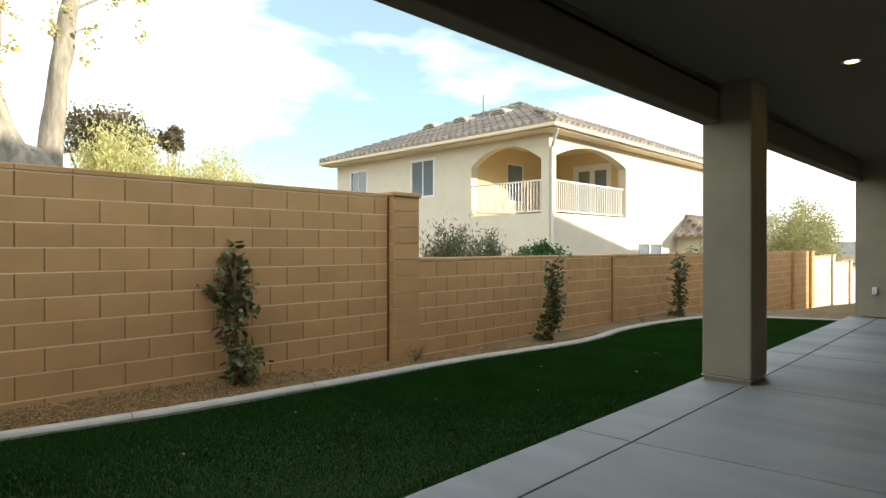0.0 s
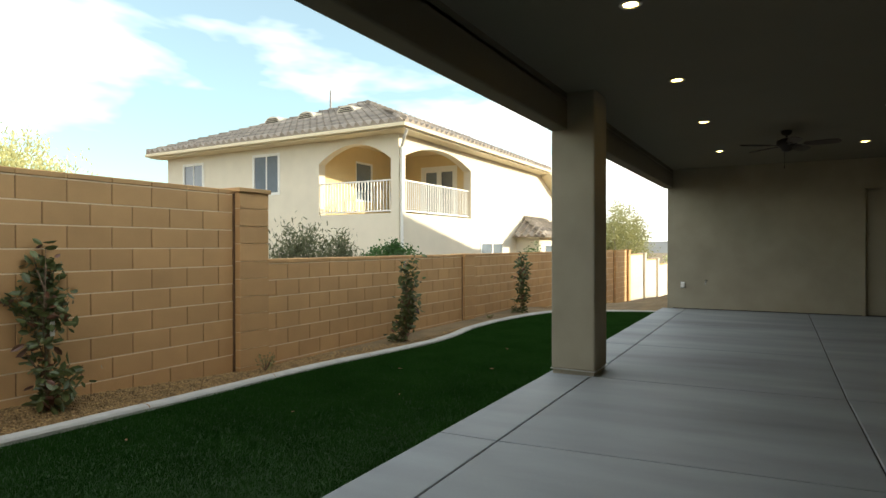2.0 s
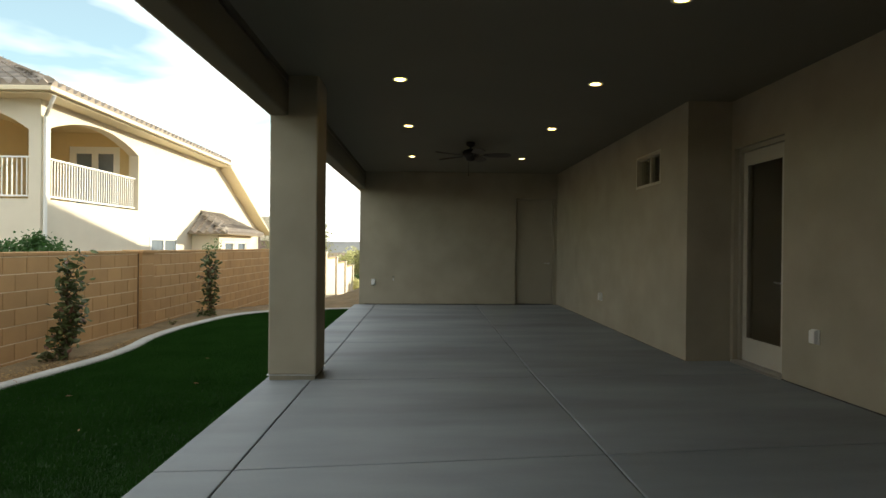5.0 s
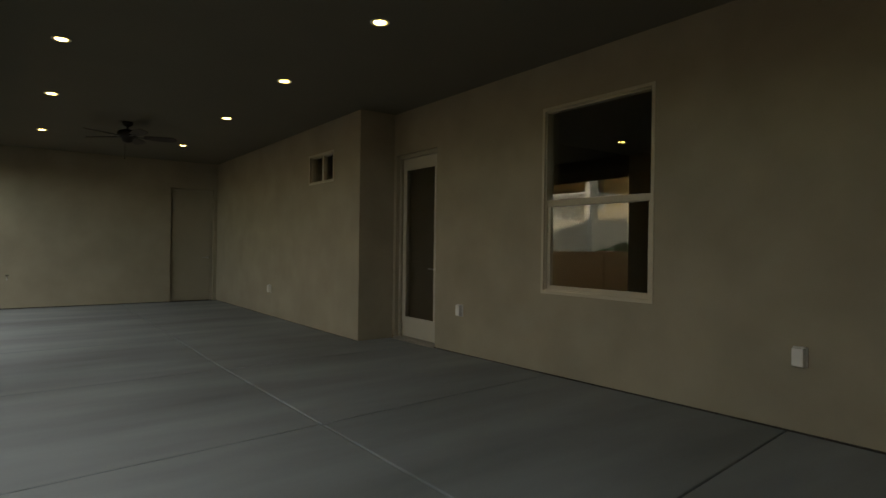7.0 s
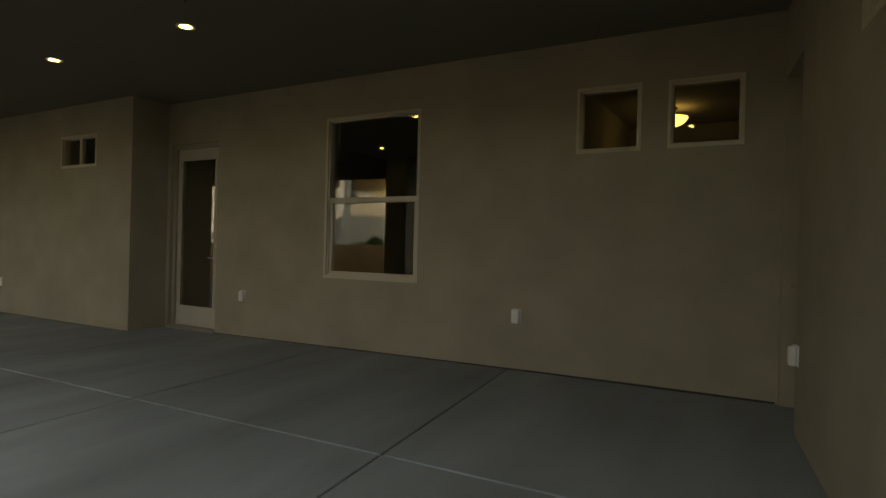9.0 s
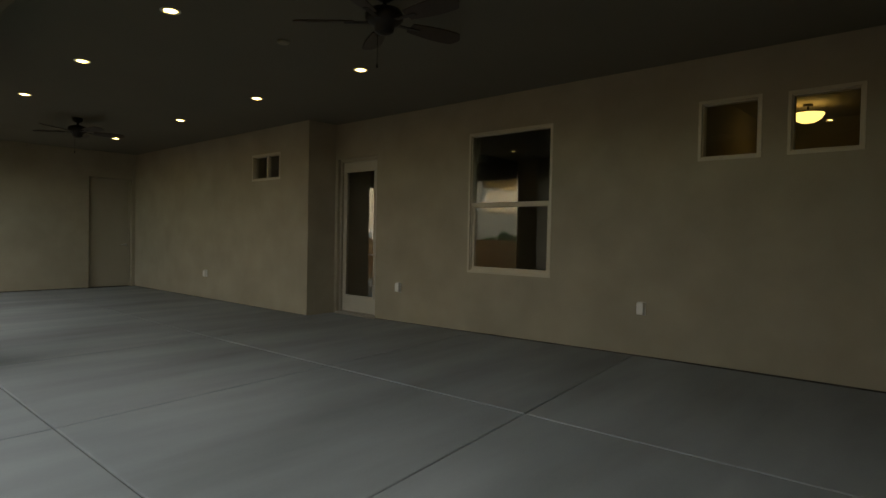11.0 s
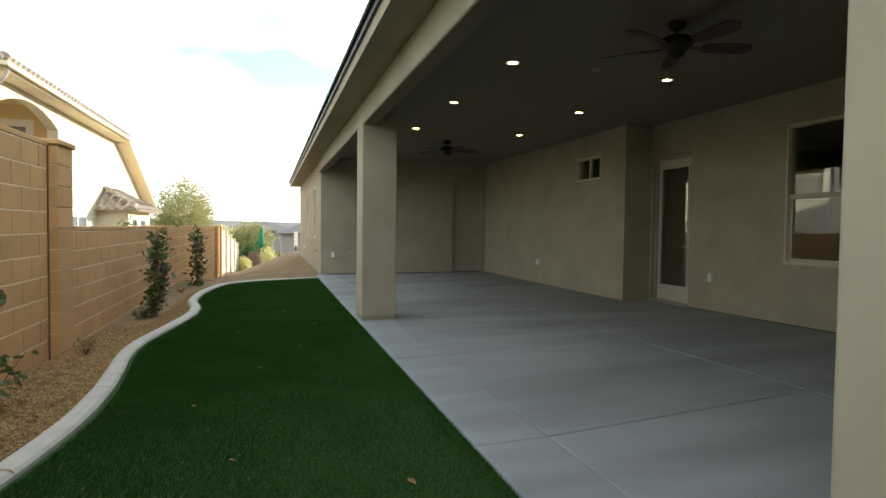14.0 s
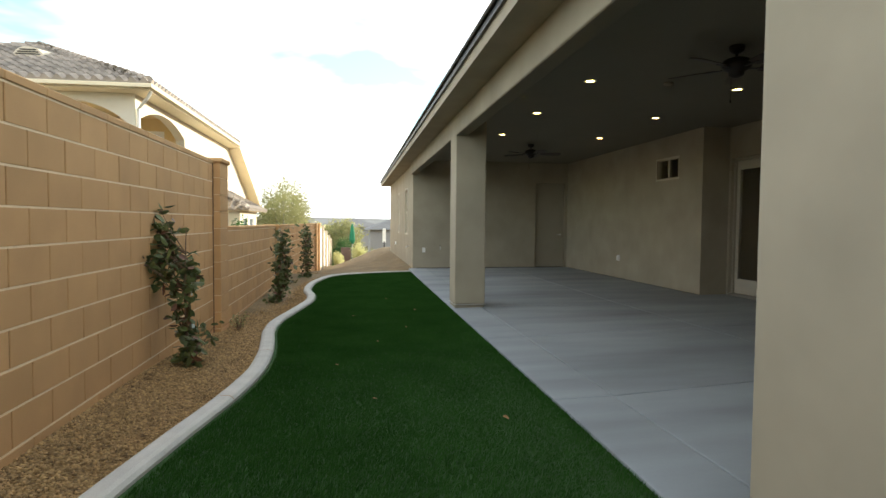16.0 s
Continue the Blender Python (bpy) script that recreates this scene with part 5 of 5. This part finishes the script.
def cottonwood():
    t = empty("tree", "large bare-barked tree with two trunks and sparse yellowing leaves", "tree", m=pose(3.4, 12.6, -0.5))
    trunk = tube([(0.05, 0, -0.3), (0.08, 0, 1.2), (0.1, 0, 2.3), (0.12, 0, 2.9), (0.16, 0, 3.12), (0.2, 0, 3.24), (0.2, 0, 3.26)], [0.66, 0.57, 0.58, 0.50, 0.38, 0.20, 0.04], 28)
    tube([(-0.05, 0, 1.6), (-0.14, 0, 2.4), (-0.18, -0.03, 3.1), (-0.30, -0.05, 3.7), (-0.30, 0, 4.6), (-0.22, 0.1, 6.5), (-0.4, 0.2, 9.0)], [0.42, 0.46, 0.42, 0.29, 0.22, 0.17, 0.07], 24, trunk)
    tube([(0.25, 0, 1.6), (0.40, 0, 2.4), (0.46, 0, 2.9), (0.52, 0, 3.5), (0.59, 0, 4.4), (0.72, 0.04, 5.2), (0.80, 0.06, 5.6), (1.2, 0.1, 6.3), (1.9, 0.15, 7.6)], [0.30, 0.27, 0.20, 0.15, 0.125, 0.12, 0.11, 0.075, 0.03], 20, trunk)
    tube([(0.74, 0.04, 5.35), (0.78, 0.06, 5.8), (0.82, 0.1, 6.4), (0.95, 0.2, 8.4)], [0.10, 0.09, 0.075, 0.03], 16, trunk)
    bmesh.ops.subdivide_edges(trunk, edges=[e for e in trunk.edges if abs(e.verts[0].co.z - e.verts[1].co.z) > 0.15], cuts=4, use_grid_fill=True)
    for v in trunk.verts:
        ridge = noise.noise(Vector((v.co.x * 11, v.co.y * 11, v.co.z * 2.0)))
        v.co += Vector((noise.noise(v.co * 1.9), noise.noise(v.co * 1.9 + Vector((9, 0, 0))), 0)) * 0.045 + Vector((v.co.x - 0.1, v.co.y, 0)).normalized() * ridge * 0.018
    part("trunk", trunk, M_BARK, t, smooth=True)
    rng = np.random.default_rng(21)
    limbs, pts = bmesh.new(), []
    for root, tip, leaves in (((0.84, 0.06, 5.7), (2.0, 0.1, 6.15), 90), ((0.75, 0.04, 5.3), (1.75, -0.2, 5.85), 60), ((0.66, 0.02, 4.8), (1.0, -0.15, 5.05), 45), ((0.78, 0.06, 5.8), (0.55, -0.1, 6.3), 60), ((0.60, 0, 4.5), (0.45, -0.2, 5.1), 25),
                              ((1.2, 0.1, 6.3), (2.7, 0.3, 7.0), 80), ((-0.40, -0.02, 4.1), (-0.05, -0.2, 4.5), 60), ((-0.41, 0, 4.6), (0.0, -0.1, 5.6), 50), ((-0.36, 0.08, 6.0), (-1.6, 0, 7.2), 60), ((-0.36, 0.08, 5.8), (0.05, 0.1, 6.6), 60),
                              ((0.9, 0.15, 7.6), (0.3, 0.4, 9.2), 60), ((-0.43, -0.04, 3.7), (-0.1, -0.3, 3.95), 30)):
        a, b = Vector(root), Vector(tip)
        m = a.lerp(b, 0.5) + Vector((0.02, 0.03, 0.10))
        size = min(0.03, 0.018 * (b - a).length + 0.006)
        tube([a, m, b], [size, size * 0.55, 0.005], 6, limbs)
        for k in range(3):
            p, q = a.lerp(b, rng.uniform(0.5, 0.95)), Vector(rng.standard_normal(3)) * 0.22
            tube([p, p + q], [0.006, 0.002], 4, limbs)
            pts += [np.array(p + q * rng.uniform(0.5, 1.1)) + rng.standard_normal(3) * 0.05 for j in range(leaves // 4)]
        pts += [np.array(a.lerp(b, rng.uniform(0.55, 1.08))) + rng.standard_normal(3) * 0.07 for k in range(leaves // 2)]
    part("limb", limbs, M_BARK, t)
    leaf_cloud(pts, 0.085, M_YLEAF, "crown", t, seed=22, ratio=0.8)


cottonwood()


def bush(name, label, x, y, z, radii, clumps, per, leaf, mat, seed, ratio=0.35, category="bush", stems=True, up=0.5, tight=0.18, trunk=None):
    b = empty(name, label, category, m=pose(x, y, z))
    rng = np.random.default_rng(seed)
    c = (0, 0, radii[2] * 0.95 if trunk is None else trunk + radii[2] * 0.8)
    pts = crown_points(rng, c, radii, clumps, per, tight)
    pts = pts[pts[:, 2] > 0.02]
    bm = bmesh.new()
    r0 = 0.05 if trunk is None else 0.14
    for k in range(9):
        tip = pts[int(rng.integers(len(pts)))]
        tube([(0, 0, -0.6), (tip[0] * 0.25, tip[1] * 0.25, max(0.2, tip[2] * 0.45)), tuple(tip)], [r0, r0 * 0.6, 0.01], 6, bm)
    part("trunk", bm, M_BARK, b)
    leaf_cloud(pts, leaf, mat, "crown", b, seed=seed, ratio=ratio, droop=0.0, up=up)
    return b


bush("bush", "tall feathery yellow-green bush beyond the wall", 5.15, 13.8, -0.6, (1.0, 0.8, 2.05), 460, 105, 0.078, M_BUSH, 31, ratio=0.34, up=1.3, tight=0.12)
bush("bush", "tall feathery yellow-green bush beyond the wall", 6.75, 13.9, -0.6, (1.35, 0.8, 1.92), 520, 105, 0.078, M_BUSH, 32, ratio=0.34, up=1.3, tight=0.12)
bush("tree", "dusky broad tree far beyond the wall", 8.4, 26.0, -0.6, (1.5, 1.2, 1.1), 130, 90, 0.12, M_DKFOL, 33, category="tree", trunk=4.9, ratio=0.6)
bush("tree", "small dusky tree far beyond the wall", 10.7, 26.5, -0.6, (0.55, 0.5, 0.5), 50, 60, 0.12, M_DKFOL, 34, category="tree", trunk=5.75, ratio=0.6)
bush("tree", "airy olive-green tree beyond the garden wall", 37.8, 11.3, -2.0, (3.0, 1.8, 2.5), 260, 90, 0.14, M_OLIVE, 35, category="tree", trunk=1.5, ratio=0.35, tight=0.17)
bush("bush", "loose grey-green oleander beside the neighbour's wall", 10.5, 11.0, -0.5, (0.95, 0.5, 1.15), 260, 46, 0.11, M_OLEANDER, 36, ratio=0.22, up=1.2, tight=0.17)
bush("bush", "loose grey-green oleander beside the neighbour's wall", 11.8, 11.2, -0.5, (0.75, 0.5, 1.05), 220, 40, 0.11, M_OLEANDER, 37, ratio=0.25, up=0.9, tight=0.17)
bush("bush", "clipped rounded green bush beside the neighbour's wall", 13.8, 11.1, -0.5, (1.4, 0.7, 0.99), 420, 75, 0.07, M_GREEN, 38, ratio=0.6, tight=0.11)
bush("bush", "leafy green bush near the neighbour's bay", 23.6, 11.3, -0.7, (0.8, 0.6, 1.05), 50, 40, 0.10, M_GREEN, 39, ratio=0.5)

# ---- the distance, down the hill ----
bush("tree", "rounded green tree down the hill", 52.0, 7.9, -3.5, (2.0, 1.7, 2.2), 200, 60, 0.22, M_OLIVE, 41, category="tree", trunk=0.9, ratio=0.5)
bush("tree", "rounded green tree down the hill", 56.0, 10.0, -3.8, (2.2, 1.8, 2.1), 160, 60, 0.24, M_BUSH, 42, category="tree", trunk=0.9, ratio=0.5)
bush("bush", "bright yellow-green bush down the hill", 42.0, 6.45, -2.2, (0.6, 0.55, 1.0), 90, 40, 0.14, M_BUSH, 43)
bush("bush", "bright yellow-green bush down the hill", 40.0, 7.9, -1.9, (0.6, 0.45, 0.55), 60, 40, 0.12, M_BUSH, 44)
bush("bush", "dark green bush down the hill", 46.0, 7.8, -2.6, (0.9, 0.9, 1.35), 110, 40, 0.16, M_GREEN, 45)
bush("bush", "grey-green bush beside a far house", 52.0, 5.2, -3.3, (0.8, 0.7, 1.1), 60, 40, 0.16, M_OLIVE, 46)


def far_house(x0, x1, y0, y1, z0, eave, ridge, wall_mat, roof_mat, label, chimney=None):
    h = empty("far_house", label, "house")
    wall = part("wall", pierced(y0, y1, z0, eave, x0, x0 + 0.2, [(y0 + (y1 - y0) * 0.18, y0 + (y1 - y0) * 0.34, z0 + 0.9, z0 + 2.1), (y0 + (y1 - y0) * 0.62, y0 + (y1 - y0) * 0.8, z0 + 0.9, z0 + 2.1)], "y"), wall_mat, h)
    for a, b in ((0.18, 0.34), (0.62, 0.8)):
        ya, yb = y0 + (y1 - y0) * a, y0 + (y1 - y0) * b
        w = part("window", pierced(ya, yb, z0 + 0.9, z0 + 2.1, x0 + 0.02, x0 + 0.08, [(ya + 0.08, (ya + yb) / 2 - 0.03, z0 + 0.98, z0 + 2.02), ((ya + yb) / 2 + 0.03, yb - 0.08, z0 + 0.98, z0 + 2.02)], "y"), M_WHITE, h)
        part("pane", box(x0 + 0.05, x0 + 0.06, ya + 0.02, yb - 0.02, z0 + 0.92, z0 + 2.08), M_NGLASS, w)
    part("wall", box(x0 + 0.2, x1, y0, y0 + 0.2, z0, eave), wall_mat, h)
    part("wall", box(x0 + 0.2, x1, y1 - 0.2, y1, z0, eave), wall_mat, h)
    bm = bmesh.new()
    o, d = 0.5, min(x1 - x0, y1 - y0) / 2
    q = [bm.verts.new(p) for p in ((x0 - o, y0 - o, eave), (x1 + o, y0 - o, eave), (x1 + o, y1 + o, eave), (x0 - o, y1 + o, eave))]
    along_x = (x1 - x0) > (y1 - y0)
    r = [bm.verts.new(p) for p in (((x0 + d, (y0 + y1) / 2, ridge), (x1 - d + 0.01, (y0 + y1) / 2, ridge)) if along_x else (((x0 + x1) / 2, y0 + d, ridge), ((x0 + x1) / 2, y1 - d + 0.01, ridge)))]
    fs = ((q[0], q[1], r[1], r[0]), (q[2], q[3], r[0], r[1]), (q[1], q[2], r[1]), (q[3], q[0], r[0])) if along_x else ((q[1], q[2], r[1], r[0]), (q[3], q[0], r[0], r[1]), (q[0], q[1], r[0]), (q[2], q[3], r[1]))
    for f in fs:
        bm.faces.new(f)
    bm.faces.new(q[::-1])
    roof = part("roof", bm, roof_mat, h)
    if chimney:
        cx, cy = chimney
        part("chimney", box(cx - 0.5, cx + 0.5, cy - 0.5, cy + 0.5, eave, ridge + 0.9, 0.04), wall_mat, roof)


far_house(60.0, 72.0, -6.5, 5.2, -4.4, 0.52, 2.9, M_GREY, M_GREYROOF, "grey stucco house with a hip roof down the hill")
far_house(82.0, 92.0, 3.0, 11.0, -5.5, 0.6, 1.9, M_GREY, M_GREYROOF, "grey house farther down the hill")
far_house(44.0, 56.0, 13.0, 22.0, -3.6, 0.3, 2.6, M_NSTUCCO, M_BROWNROOF, "house with a brown shingle roof and chimney", (47.0, 15.5))


def garden_umbrella():
    u = empty("garden_umbrella", "closed green canvas garden umbrella on a pole", "umbrella", m=pose(45.0, 6.97, -2.6))
    part("pole", lathe([(0.03, 0.0), (0.03, 3.8)], 8), M_METAL, u)
    part("canopy", lathe([(0.12, 2.2), (0.24, 2.5), (0.20, 3.0), (0.12, 3.5), (0.03, 3.75)], 10), M_UMB, u)
    part("base", lathe([(0.25, 0.0), (0.25, 0.08), (0.05, 0.12)], 16), M_GREY, u)


garden_umbrella()


def sign_post():
    s = empty("signboard", "narrow white signboard on a post", "sign", m=pose(45.0, 4.52, -2.6))
    part("post", box(-0.04, 0.04, -0.04, 0.04, -0.2, 2.4), M_BRONZE, s)
    part("board", box(-0.03, 0.03, -0.13, 0.13, 2.3, 3.4, 0.01), M_WHITE, s)


sign_post()
bm_low = box(43.0, 43.3, 7.05, 7.8, -3.2, -0.6, 0.02)
tagged(part("garden_gate_pier", bm_low, M_BROWNROOF), "low brown block wall down the hill", "garden wall")


def far_hills():
    bm = bmesh.new()
    lo, hi = [], []
    for i in range(81):
        a = radians(-70 + 150 * i / 80)
        r = 1400
        z = 13 + 7 * noise.noise((i * 0.13, 0, 0)) + 2 * noise.noise((i * 0.5, 3, 0))
        lo.append(bm.verts.new((r * math.cos(a), r * math.sin(a), -40)))
        hi.append(bm.verts.new((r * 1.2 * math.cos(a), r * 1.2 * math.sin(a), max(4, z))))
    for i in range(80):
        bm.faces.new((lo[i], lo[i + 1], hi[i + 1], hi[i]))
    tagged(part("backdrop", bm, M_HILL), "low bluish mesa on the horizon", "hills", kind="structure")


far_hills()


def far_woods():
    rng = np.random.default_rng(77)
    pts = []
    for k in range(900):
        x = rng.uniform(75, 420)
        y = rng.uniform(-0.35, 0.9) * x * 0.6
        r = rng.uniform(1.2, 3.0)
        z = ground_z(x, y)
        n = 16
        pts.append(np.array([x, y, z + r * 0.8]) + rng.standard_normal((n, 3)) * np.array([r, r, r * 0.7]) * 0.5)
    ob = leaf_cloud(np.concatenate(pts), 1.3, M_DKFOL, "far_woods", stuff=True, ratio=0.8, seed=78)
    tagged(ob, "scattered dusky trees across the far valley", "woods", kind="stuff")


far_woods()
for fx, fy, fw in ((100.0, 22.0, 12.0), (125.0, 3.0, 13.0), (140.0, 30.0, 12.0), (165.0, 14.0, 14.0)):
    zz = ground_z(fx, fy)
    far_house(fx, fx + 12, fy, fy + fw, zz - 0.3, zz + 3.2, zz + 5.6, M_NSTUCCO, M_BROWNROOF, "pale house with a brown roof across the valley")
